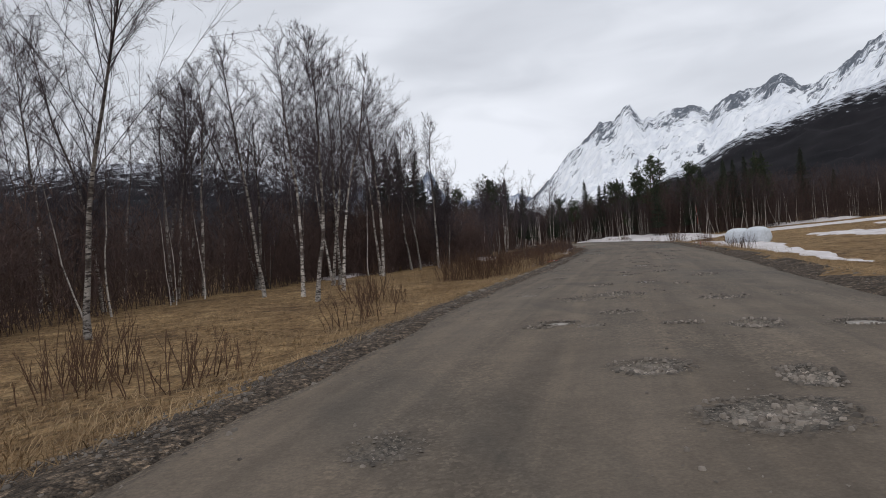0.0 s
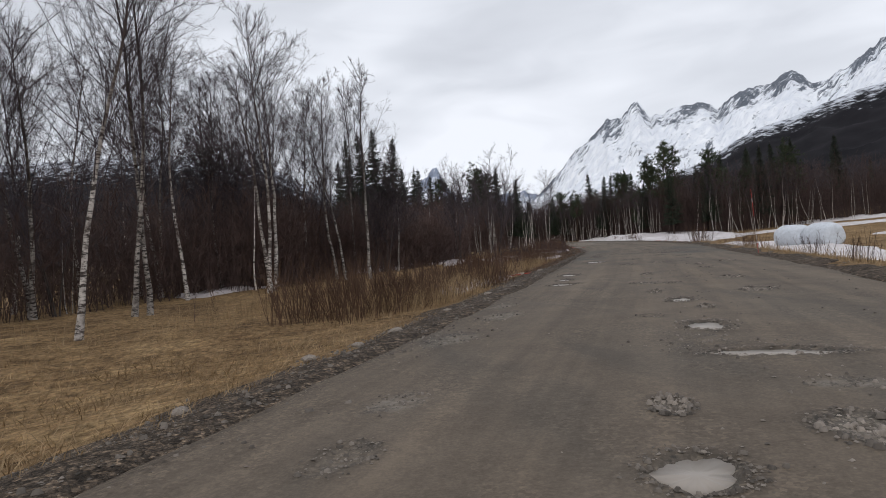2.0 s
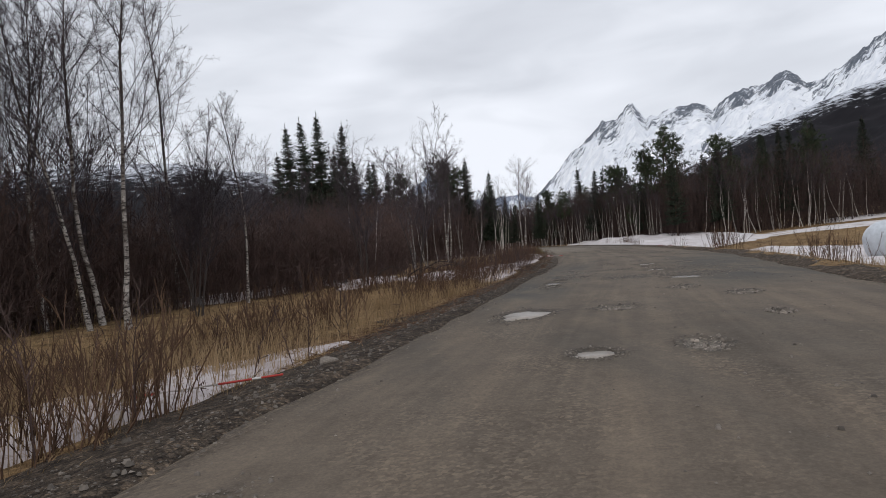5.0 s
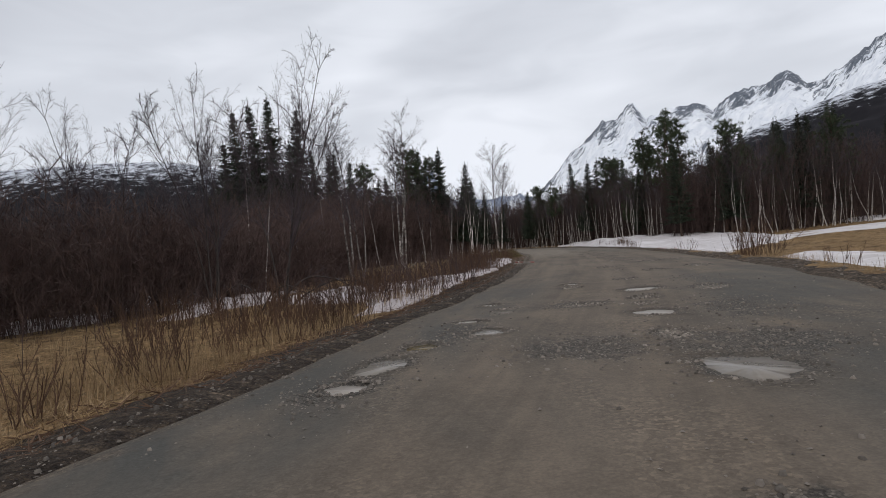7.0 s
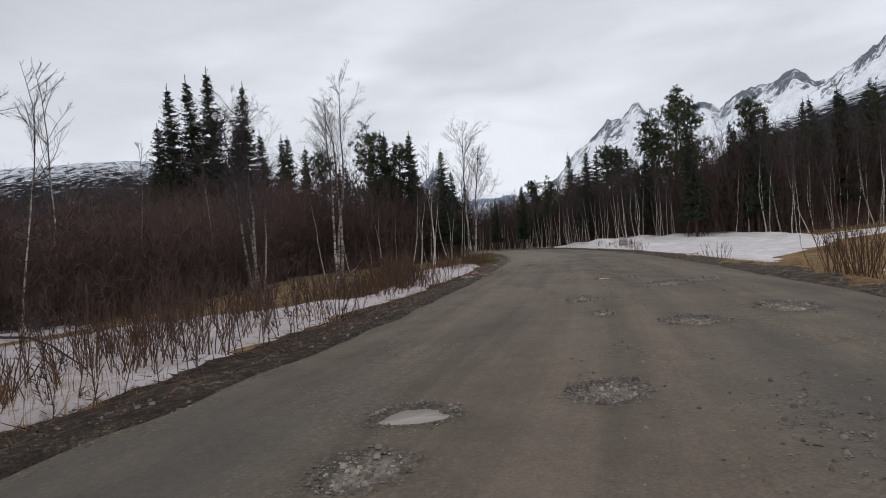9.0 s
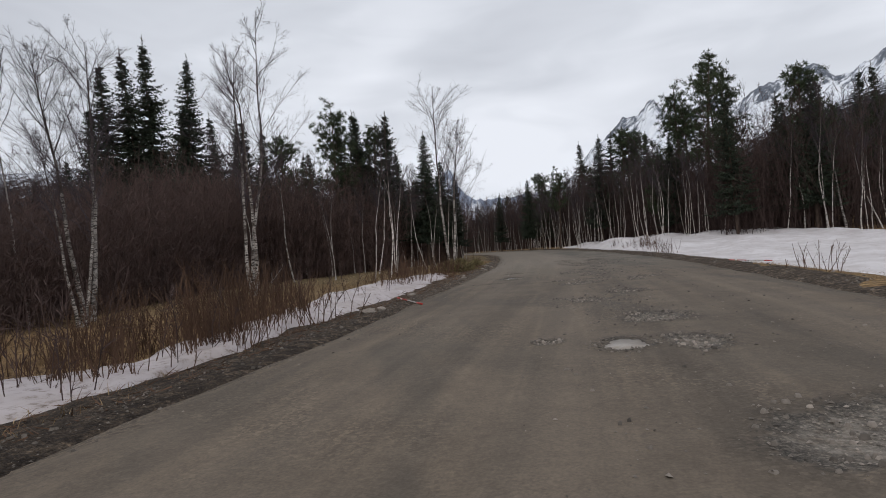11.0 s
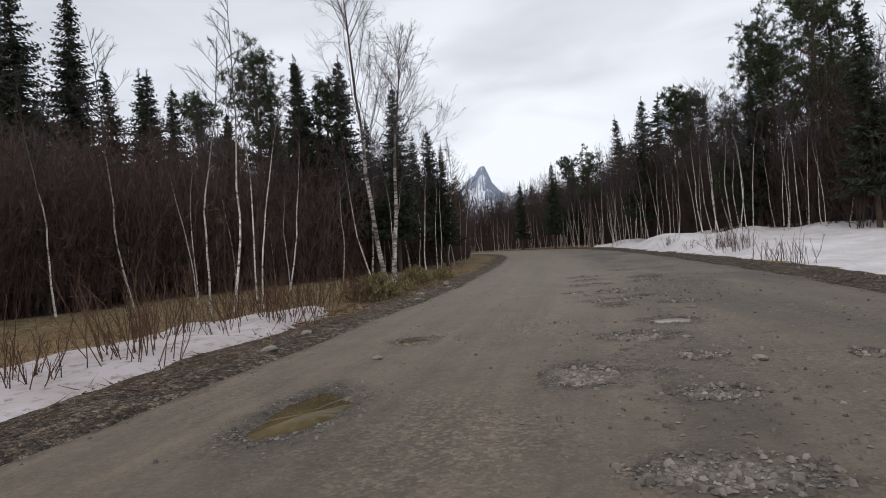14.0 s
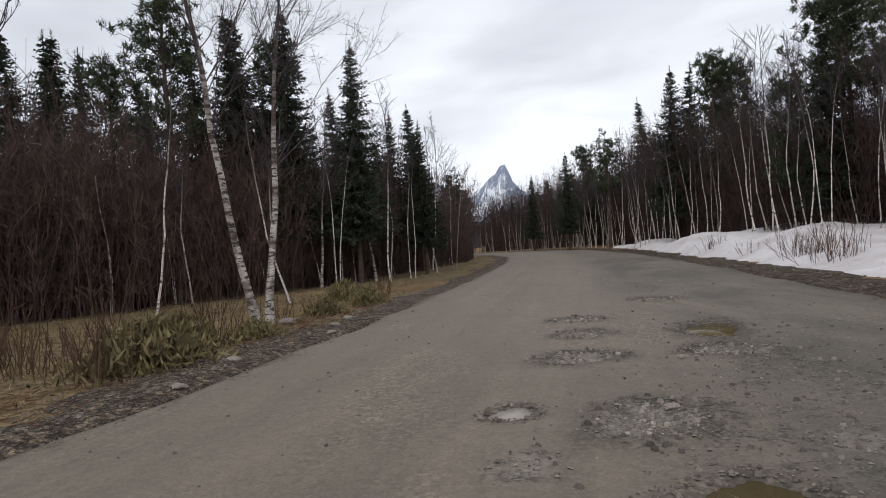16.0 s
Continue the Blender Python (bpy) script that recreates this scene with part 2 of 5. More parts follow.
def birch_bark_material(name, white, clean, low):
    m = Mat(name, 0.8, 0.2)
    bands = m.noise(3.0, 4, 0.7, (1.5, 1.5, 5.0))
    blot = m.noise(1.1, 4, 0.65, (1, 1, 1.3))
    pale = m.ramp(m.noise(9, 3), (0.3, (0.30 * white, 0.27 * white, 0.245 * white)), (0.7, (0.52 * white, 0.475 * white, 0.43 * white)))
    c = m.mix(m.mask(bands, 0.49 + clean, 0.59 + clean), pale, (0.045, 0.036, 0.032))
    c = m.mix(m.mask(blot, 0.48 + clean, 0.62 + clean), c, (0.070, 0.054, 0.046))
    # young bark higher up is brown, not yet white
    up = m.math("ADD", m.place("Z"), m.math("MULTIPLY", m.noise(0.8, 3), 3.0))
    c = m.mix(m.mask(up, low, 1.7 * low), c, (0.062, 0.046, 0.042))
    m.bump(bands, 0.5, 0.02)
    return m.done(m.vary(c, 0.35))


def twig_material(name, a, b):
    m = Mat(name, 0.85, 0.15)
    c = m.ramp(m.noise(2.3, 3), (0.3, a), (0.7, b))
    return m.done(m.vary(c, 0.25))


def needle_material(name, a, b):
    m = Mat(name, 0.75, 0.25)
    c = m.ramp(m.noise(1.7, 4), (0.3, a), (0.7, b))
    c = m.islands(c, 0.45)
    return m.done(m.vary(c, 0.2))


def plain_material(name, color, rough=0.7, spread=0.2, scale=6.0):
    m = Mat(name, rough, 0.3)
    lo, hi = tuple(v * (1 - spread) for v in color), tuple(min(1, v * (1 + spread)) for v in color)
    n = m.noise(scale, 5, 0.65)
    m.bump(n, 0.3, 0.01)
    return m.done(m.vary(m.ramp(n, (0.3, lo), (0.7, hi)), 0.12))


def stone_material(name, gain):
    m = Mat(name, 0.85, 0.25)
    n = m.noise(7, 5, 0.65)
    c = m.ramp(n, (0.3, (0.095 * gain, 0.081 * gain, 0.068 * gain)), (0.7, (0.235 * gain, 0.200 * gain, 0.168 * gain)))
    m.bump(n, 0.5, 0.01)
    return m.done(m.vary(m.islands(c, 0.5), 0.2))


def straw_material(name, a, b):
    m = Mat(name, 0.9, 0.1)
    return m.done(m.islands(m.ramp(m.noise(0.5, 4), (0.3, a), (0.7, b)), 0.35))


def water_material(name, rough, spec, low, high):
    m = Mat(name, rough, spec)
    m.bsdf.inputs["IOR"].default_value = 1.33
    m.bump(m.noise(7, 2), 0.02, 0.01)
    return m.done(m.ramp(m.noise(4, 3), (0.3, low), (0.7, high)))


def mountain_material(name, dark, light, fall, bare=0.0):
    """Snow with bare rock showing in streaks down the fall line, more of it towards the crest."""
    m = Mat(name, 0.8, 0.15)
    turn = m.t.nodes.new("ShaderNodeMapping")
    turn.inputs["Scale"].default_value = (7.2, 1.0, 1.0)
    turn.inputs["Rotation"].default_value = (0, 0, -fall)
    m.link(m.co.outputs["UV"], turn.inputs["Vector"])

    def along(scale, stretch, detail=6, rough=0.65, distortion=0.4):
        n = m.t.nodes.new("ShaderNodeTexNoise")
        n.inputs["Scale"].default_value, n.inputs["Detail"].default_value = scale, detail
        n.inputs["Roughness"].default_value, n.inputs["Distortion"].default_value = rough, distortion
        k = m.t.nodes.new("ShaderNodeMapping")
        k.inputs["Scale"].default_value = stretch
        m.link(turn.outputs[0], k.inputs["Vector"])
        m.link(k.outputs[0], n.inputs["Vector"])
        return n.outputs["Fac"]

    big = along(3.2, (1.0, 1.6, 1), 7, 0.62)
    streak = along(5.0, (1.0, 5.5, 1), 7, 0.66)
    thin = along(14.0, (1.0, 4.0, 1), 5, 0.7)
    spots = m.noise(0.11, 6, 0.75)
    edge = m.math("ADD", m.math("MULTIPLY", big, 0.46), m.math("MULTIPLY", streak, 0.36))
    edge = m.math("ADD", edge, m.math("MULTIPLY", thin, 0.46))
    edge = m.math("ADD", edge, m.math("MULTIPLY", m.mask(m.uv("Y"), 0.76, 1.0), 0.125))
    rock = m.mask(edge, 0.695 - bare, 0.745 - bare)
    snow = m.ramp(streak, (0.3, (0.68, 0.71, 0.77)), (0.65, (0.92, 0.93, 0.95)))
    stone = m.ramp(spots, (0.35, dark), (0.65, light))
    fleck = m.math("MULTIPLY", m.mask(thin, 0.52, 0.66), 0.35)
    c = m.mix(rock, m.mix(fleck, snow, (0.36, 0.39, 0.45)), m.mix(m.mask(thin, 0.60, 0.68), stone, (0.75, 0.77, 0.82)))
    return m.done(c)


def wooded_slope_material(name, low, high, gain):
    m = Mat(name, 0.95, 0.05)
    big = m.noise(0.010, 6, 0.65)
    streak = m.noise(0.06, 7, 0.78, (1.0, 0.5, 0.5))
    up = m.uv("Y")
    snow = m.math("ADD", m.math("MULTIPLY", streak, 0.75), m.math("MULTIPLY", m.mask(up, low, high), gain))
    wood = m.ramp(big, (0.3, (0.009, 0.009, 0.011)), (0.7, (0.022, 0.020, 0.023)))
    c = m.mix(m.mask(snow, 0.56, 0.64), wood, (0.60, 0.62, 0.67))
    return m.done(c)


ROAD, MEADOW, SOIL = road_material(), meadow_material(), soil_material()
SNOW, DIRTY_SNOW = snow_material("old_spring_snow", 1.0, 0.0), snow_material("dirty_roadside_snow", 0.80, 1.0)
BIRCH, YOUNG = birch_bark_material("birch_bark", 1.02, -0.015, 4.6), birch_bark_material("young_birch_bark", 1.35, 0.03, 3.8)
ALDER = plain_material("grey_alder_bark", (0.055, 0.044, 0.040), 0.85, 0.45, 4.0)
TWIG = twig_material("birch_twigs", (0.046, 0.037, 0.042), (0.096, 0.078, 0.085))
BRUSH = twig_material("brushwood", (0.056, 0.038, 0.034), (0.124, 0.083, 0.073))
WILLOW = twig_material("willow_shoots", (0.068, 0.040, 0.027), (0.140, 0.083, 0.054))
SPRUCE = needle_material("spruce_needles", (0.021, 0.028, 0.019), (0.044, 0.056, 0.034))
PINE = needle_material("pine_needles", (0.028, 0.039, 0.019), (0.058, 0.074, 0.036))
JUNIPER = needle_material("olive_juniper", (0.112, 0.092, 0.042), (0.215, 0.172, 0.082))
TRUNK = plain_material("conifer_bark", (0.085, 0.060, 0.046), 0.95, 0.35)
STONE, DUSTY = stone_material("road_stone", 1.0), stone_material("dusty_crushed_stone", 1.65)
STRAW = straw_material("dry_grass", (0.205, 0.136, 0.075), (0.40, 0.288, 0.168))
TURBID_WATER = water_material("turbid_grey_water", 0.22, 0.35, (0.205, 0.180, 0.152), (0.265, 0.234, 0.200))
WATER, BROWN_WATER = water_material("muddy_water", 0.30, 0.22, (0.31, 0.272, 0.234), (0.38, 0.335, 0.292)), water_material("brown_puddle_water", 0.2, 0.15, (0.085, 0.062, 0.026), (0.135, 0.098, 0.042))
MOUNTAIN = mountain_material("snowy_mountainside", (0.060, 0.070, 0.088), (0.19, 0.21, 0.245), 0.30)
# distance haze is put into this rock's colours: paler and bluer than the near range
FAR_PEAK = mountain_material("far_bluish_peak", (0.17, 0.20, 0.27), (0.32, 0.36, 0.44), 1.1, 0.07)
WOODED, HILL = wooded_slope_material("wooded_slope", 0.62, 1.05, 0.30), wooded_slope_material("thin_woods_on_snow", 0.25, 1.1, 0.30)

# ---- mesh helpers ----
rng = np.random.default_rng(7)


def mesh_of(name, verts, faces, mat, smooth=False, uv=None):
    """A mesh from an array of vertices and arrays of faces (each (n, 3) or (n, 4))."""
    verts = np.asarray(verts, np.float32)
    faces = [np.asarray(f, np.int32) for f in (faces if isinstance(faces, list) else [faces]) if len(f)]
    me = bpy.data.meshes.new(name)
    me.vertices.add(len(verts))
    me.vertices.foreach_set("co", verts.ravel())
    loops = np.concatenate([f.ravel() for f in faces])
    totals = np.concatenate([np.full(len(f), f.shape[1], np.int32) for f in faces])
    me.loops.add(len(loops))
    me.loops.foreach_set("vertex_index", loops)
    me.polygons.add(len(totals))
    me.polygons.foreach_set("loop_start", np.r_[0, np.cumsum(totals)[:-1]].astype(np.int32))
    me.polygons.foreach_set("loop_total", totals)
    if smooth:
        me.polygons.foreach_set("use_smooth", np.ones(len(totals), bool))
    if uv is not None:
        layer = me.uv_layers.new(name="UVMap")
        layer.data.foreach_set("uv", np.asarray(uv, np.float32)[loops].ravel())
    me.materials.append(mat)
    me.update(calc_edges=True)
    return me


def part(name, me, parent, label=""):
    ob = new(name, me)
    ob.parent = parent
    return tagged(ob, label)


def unit(v):
    return v / np.maximum(np.linalg.norm(v, axis=-1, keepdims=True), 1e-9)


def prisms(p0, p1, r0, r1, sides=3):
    """Tapered prisms, one for each pair of ends."""
    p0, p1 = np.atleast_2d(p0), np.atleast_2d(p1)
    n = len(p0)
    r0, r1 = np.broadcast_to(r0, n), np.broadcast_to(r1, n)
    ax = unit(p1 - p0)
    ref = np.where(np.abs(ax[:, 2:3]) < 0.9, [[0.0, 0, 1]], [[1.0, 0, 0]])
    u = unit(np.cross(ax, ref))
    w = np.cross(ax, u)
    a = np.arange(sides) * 2 * np.pi / sides
    ring = u[:, None] * np.cos(a)[None, :, None] + w[:, None] * np.sin(a)[None, :, None]
    v = np.concatenate([p0[:, None] + ring * r0[:, None, None], p1[:, None] + ring * r1[:, None, None]], 1)
    k = np.arange(sides)
    q = np.stack([k, (k + 1) % sides, (k + 1) % sides + sides, k + sides], 1)
    f = (np.arange(n)[:, None, None] * 2 * sides + q[None]).reshape(-1, 4)
    return v.reshape(-1, 3), f


def tube(pts, radii, sides=7):
    """One unbroken tapered tube along a line of points, closed at its tip."""
    pts, radii = np.asarray(pts, float), np.asarray(radii, float)
    t = unit(np.gradient(pts, axis=0))
    u = unit(np.cross(t, [[0.31, 0.95, 0.02]]))
    w = np.cross(t, u)
    a = np.arange(sides) * 2 * np.pi / sides
    v = (pts[:, None] + (u[:, None] * np.cos(a)[None, :, None] + w[:, None] * np.sin(a)[None, :, None]) * radii[:, None, None]).reshape(-1, 3)
    k = np.arange(sides)
    q = np.stack([k, (k + 1) % sides, (k + 1) % sides + sides, k + sides], 1)
    f = (np.arange(len(pts) - 1)[:, None, None] * sides + q[None]).reshape(-1, 4)
    return v, f


class Bag:
    """Collects pieces of geometry for one mesh."""

    def __init__(self):
        self.v, self.q, self.t, self.n = [], [], [], 0

    def add(self, v, f):
        f = np.asarray(f)
        if len(f):
            (self.q if f.shape[1] == 4 else self.t).append(f + self.n)
            self.v.append(np.asarray(v))
            self.n += len(v)

    def mesh(self, name, mat, smooth=False):
        faces = [np.concatenate(x) for x in (self.q, self.t) if x]
        return mesh_of(name, np.concatenate(self.v), faces, mat, smooth)


# ---- the lie of the land ----
ROAD_Y = [-4000, -60, 0, 18.6, 30.3, 42.4, 53.5, 58, 68.4, 74.5, 82.8, 88, 100, 115, 130, 145, 160, 180, 220, 4000]
ROAD_X = [-22, -22, -0.7, 5.8, 10.7, 15.2, 19.3, 20.9, 23.6, 25.1, 26.9, 27.9, 29.7, 31.4, 32.2, 31.4, 28.5, 22, 4, 4]
FINE_Y = np.arange(-80, 240, 1.0)
_rough = np.interp(FINE_Y, ROAD_Y, ROAD_X)
_kernel = np.hanning(13) / np.hanning(13).sum()
FINE_X = np.convolve(np.pad(_rough, 6, mode="edge"), _kernel, mode="valid")
FINE_SLOPE = np.gradient(FINE_X, FINE_Y)


def road_x(y):
    return np.interp(y, FINE_Y, FINE_X)


def road_cos(y):
    return 1 / np.sqrt(1 + np.interp(y, FINE_Y, FINE_SLOPE) ** 2)


def half_width(y):
    return np.interp(y, [10, 25, 45, 75, 90], [3.05, 3.15, 3.35, 3.6, 3.6])


def lateral(x, y):
    """Metres from the middle of the road, to its right."""
    return (x - road_x(y)) * road_cos(y)


def wave(x, y, a, b, c):
    return np.sin(x * a + 1.3 * np.sin(y * b + c)) * np.cos(y * a * 0.83 + 1.7 * np.sin(x * b * 1.2 + 2 * c))


def smooth(a, b, v):
    t = np.clip((v - a) / (b - a), 0, 1)
    return t * t * (3 - 2 * t)


def ground_z(x, y):
    """Height of the bare ground."""
    x, y = np.asarray(x, float), np.asarray(y, float)
    d, hw = lateral(x, y), half_width(y)
    low_left = np.interp(y, [50, 85], [-0.32, -0.06])
    u = -d - hw
    left = np.interp(u, [0, 0.25, 1.3, 3.0, 25, 60, 300], [-0.02, -0.05, -0.22, -0.30, -0.30, 0.3, 4]) * low_left / -0.30
    left = np.where(u > 25, np.interp(u, [25, 60, 300, 3000], [0, 0.5, 4, 30]) + low_left, left)
    u = d - hw
    near = np.interp(u, [0, 0.5, 1.2, 3.0, 10, 35, 60, 300, 3000], [-0.02, 0.03, -0.1, -0.38, -0.32, 0.25, 0.8, 6, 60])
    far = np.interp(u, [0, 0.6, 2.0, 5.0, 9, 40, 300, 3000], [-0.02, 0.04, 0.10, 0.20, 0.24, 0.8, 6, 60])
    k = smooth(80, 102, y)
    right = near * (1 - k) + far * k
    z = np.where(d < 0, left, right)
    off = np.maximum(np.abs(d) - hw, 0)
    z = z + smooth(0.2, 2.5, off) * (0.05 * wave(x, y, 0.9, 0.37, 0.3) + 0.03 * wave(x, y, 2.7, 1.1, 1.3))
    z = z + smooth(60, 400, off) * 3.0 * wave(x, y, 0.012, 0.006, 2.0)
    return np.where(np.abs(d) < hw, -0.10 * smooth(0, 0.5, hw - np.abs(d)) - 0.02, z)


def steps(*spans):
    """Grid lines: (from, to, step) spans laid end to end."""
    return np.unique(np.concatenate([np.append(np.arange(a, b, s), b) for a, b, s in spans]).round(3))


def grid_faces(rows, cols):
    i = (np.arange(rows - 1)[:, None] * cols + np.arange(cols - 1)[None]).ravel()
    return np.stack([i, i + 1, i + cols + 1, i + cols], 1)


def build_ground():
    ys = steps((-3000, -200, 400), (-200, -20, 15), (-20, 130, 0.7), (130, 260, 4), (260, 600, 40), (600, 4600, 500))
    ds = steps((-3000, -300, 300), (-300, -60, 20), (-60, -14, 2.0), (-14, -5, 0.6), (-5, -2.8, 0.2), (-2.8, 2.8, 1.4), (2.8, 5, 0.2), (5, 16, 0.7), (16, 70, 2.5), (70, 300, 20), (300, 3000, 300))
    y, d = np.meshgrid(ys, ds, indexing="ij")
    x = road_x(y) + d / road_cos(y)
    v = np.stack([x, y, ground_z(x, y)], -1).reshape(-1, 3)
    me = mesh_of("ground", v, grid_faces(len(ys), len(ds)), MEADOW, True)
    moss = np.interp(y, [74, 86, 120, 200], [0, 0.8, 0.8, 0.3]) * (d < 0)
    me.attributes.new("moss", "FLOAT", "POINT").data.foreach_set("value", moss.ravel().astype(np.float32))
    return tagged(new("ground", me),
                  "withered straw-coloured meadow on flat valley ground", "ground", kind="structure")


# ---- the road: crowned gravel with potholes pressed into it ----
# middle of each hole (x, y), its half length along and across the road, and what it holds:
# w pale water, t turbid grey water, b brown water, g gravel, d nothing, s pale silt with wet sheen put into its colour
NEAR_HOLES = [
    (3.48, 10.86, 0.26, 0.28, "g"), (1.49, 10.98, 0.17, 0.15, "d"), (4.14, 11.56, 0.23, 0.12, "g"), (3.4, 12.22, 0.2, 0.22, "g"), (5.86, 13.25, 0.17, 0.17, "w"), (5.09, 13.69, 0.24, 0.17, "g"),
    (3.42, 14.92, 0.14, 0.14, "w"), (3.14, 14.74, 0.08, 0.11, "g"), (4.33, 15.38, 0.13, 0.16, "g"), (4.48, 14.24, 0.06, 0.05, "g"), (4.68, 14.12, 0.05, 0.05, "g"), (3.68, 14.56, 0.09, 0.12, "s"), (6.05, 16.02, 0.16, 0.22, "g"), (4.86, 17.0, 0.1, 0.1, "d"), (5.37, 17.26, 0.08, 0.06, "g"), (4.35, 17.39, 0.3, 0.24, "d"), (5.08, 17.64, 0.29, 0.22, "g"), (6.71, 18.7, 0.14, 0.08, "g"), (3.93, 18.88, 0.27, 0.16, "s"),
    (6.47, 19.64, 0.18, 0.14, "w"), (5.57, 19.76, 0.16, 0.15, "g"), (8, 20.34, 0.25, 0.19, "g"), (4.63, 20.55, 0.3, 0.15, "s"), (7, 22.14, 0.19, 0.15, "w"), (8, 22.4, 0.22, 0.21, "g"),
    (5.53, 22.73, 0.2, 0.12, "d"), (7.31, 23.04, 0.13, 0.08, "g"), (8.44, 23.2, 0.12, 0.2, "s"), (5.78, 23.7, 0.25, 0.14, "s"), (8.6, 24.15, 0.12, 0.42, "w"),
]
BALE_HOLES = [
    (8.81, 25.62, 0.24, 0.17, "w"), (6.3, 26.1, 0.4, 0.22, "s"), (8.65, 26.6, 0.11, 0.11, "d"), (9.53, 27.03, 0.14, 0.06, "g"), (7.11, 27.76, 0.45, 0.2, "s"), (9.63, 27.94, 0.2, 0.14, "w"),
    (11.17, 28.7, 0.3, 0.18, "g"), (7.27, 28.97, 0.25, 0.2, "s"), (9.83, 29.32, 0.19, 0.06, "g"), (10.36, 30.98, 0.2, 0.2, "g"), (10.72, 30.75, 0.15, 0.12, "g"), (12.11, 31.09, 0.26, 0.18, "g"),
    (10.86, 32.15, 0.1, 0.09, "s"), (9.12, 32.27, 0.21, 0.24, "w"), (11.26, 33.15, 0.17, 0.1, "g"), (9.52, 33.69, 0.26, 0.14, "w"), (13.1, 34.04, 0.28, 0.1, "g"), (10.05, 35.25, 0.36, 0.18, "w"),
    (13.63, 35.5, 0.18, 0.07, "g"), (14.83, 36.3, 0.3, 0.13, "g"),
]
PUDDLE_HOLES = [
    (13.6, 38.04, 0.29, 0.17, "g"), (12.64, 38.09, 0.2, 0.16, "w"), (15.23, 39.49, 0.2, 0.09, "g"), (13.92, 41.2, 0.3, 0.25, "g"), (12.7, 41.4, 0.6, 0.3, "w"), (16.13, 41.8, 0.3, 0.18, "g"),
    (15.93, 43.4, 0.3, 0.2, "g"), (17.1, 45.7, 0.42, 0.3, "t"), (14.27, 46.21, 0.17, 0.15, "w"), (14.52, 46.98, 0.34, 0.22, "t"), (17.25, 47.22, 0.27, 0.17, "g"), (14.9, 47.8, 0.22, 0.15, "b"),
    (15.66, 48.4, 0.24, 0.17, "t"), (17.77, 48.86, 0.28, 0.24, "w"), (15.56, 49.47, 0.15, 0.17, "w"), (18.01, 49.81, 0.19, 0.12, "g"), (16.08, 50.22, 0.24, 0.17, "s"), (17.38, 50.4, 0.22, 0.28, "g"),
    (18.35, 50.67, 0.24, 0.16, "g"), (16.27, 50.74, 0.14, 0.12, "g"), (19.74, 51.34, 0.5, 0.22, "g"), (16.15, 51.62, 0.16, 0.14, "w"), (18.87, 52.05, 0.32, 0.29, "w"),
]
BEND_HOLES = [
    (18.05, 53.57, 0.2, 0.18, "g"), (18.29, 54.38, 0.2, 0.18, "w"), (19.51, 54.52, 0.26, 0.19, "g"), (21.38, 57.2, 0.28, 0.26, "g"), (22.75, 57.7, 0.5, 0.27, "g"), (20.75, 58.4, 0.2, 0.1, "g"),
    (21.07, 60.3, 0.35, 0.2, "g"), (23.1, 62, 0.5, 0.4, "g"), (24, 62.26, 0.45, 0.3, "g"), (23.46, 64.66, 0.36, 0.2, "g"), (22.88, 64.81, 0.27, 0.2, "w"), (22.26, 65.21, 0.12, 0.1, "g"),
    (23.76, 66.39, 0.38, 0.31, "g"), (23.58, 68.72, 0.25, 0.2, "g"), (23.29, 69.13, 0.1, 0.1, "s"), (24.53, 69.71, 0.25, 0.24, "g"), (25.6, 72.18, 0.23, 0.12, "g"), (24.46, 72.39, 0.38, 0.32, "g"),
    (25.97, 72.72, 0.25, 0.25, "g"), (24.53, 73.53, 0.14, 0.33, "g"), (22.8, 74.85, 0.2, 0.4, "d"), (25.51, 74.94, 0.16, 0.3, "g"),
]
WOOD_HOLES = [
    (25.98, 76.13, 0.14, 0.16, "g"), (23.52, 76.41, 0.5, 0.26, "b"), (25.35, 76.85, 0.33, 0.22, "g"), (27.34, 76.86, 0.12, 0.08, "g"), (26.32, 77.2, 0.13, 0.13, "g"), (26.17, 78.3, 0.22, 0.26, "g"),
    (24.04, 79.09, 0.2, 0.17, "b"), (26.76, 79.11, 0.23, 0.2, "w"), (25.71, 79.61, 0.07, 0.1, "s"), (26.96, 79.94, 0.13, 0.12, "s"), (27.45, 80.71, 0.19, 0.18, "g"), (26.63, 80.87, 0.21, 0.14, "b"),
    (26.76, 81.51, 0.28, 0.27, "g"), (27.3, 81.89, 0.23, 0.21, "b"), (26.52, 82.42, 0.17, 0.14, "s"), (27.99, 82.49, 0.15, 0.15, "s"), (27.22, 83, 0.33, 0.26, "g"), (26.51, 83.28, 0.13, 0.12, "w"),
    (28.33, 84.72, 0.23, 0.29, "g"), (27.18, 84.82, 0.24, 0.31, "g"), (28.58, 85.74, 0.45, 0.26, "b"), (27.4, 85.99, 0.25, 0.24, "g"), (27.5, 87.1, 0.2, 0.25, "g"), (28.89, 88.68, 0.29, 0.26, "g"),
]
HOLES = NEAR_HOLES + BALE_HOLES + PUDDLE_HOLES + BEND_HOLES + WOOD_HOLES
KIND = [h[4] for h in HOLES]
DEPTH = {"w": 0.05, "t": 0.05, "b": 0.055, "g": 0.032, "d": 0.022, "s": 0.004}
HOLES = np.array([(x, y, 1.05 * a + 0.02, 1.08 * c + 0.02, DEPTH[k]) for x, y, a, c, k in HOLES])

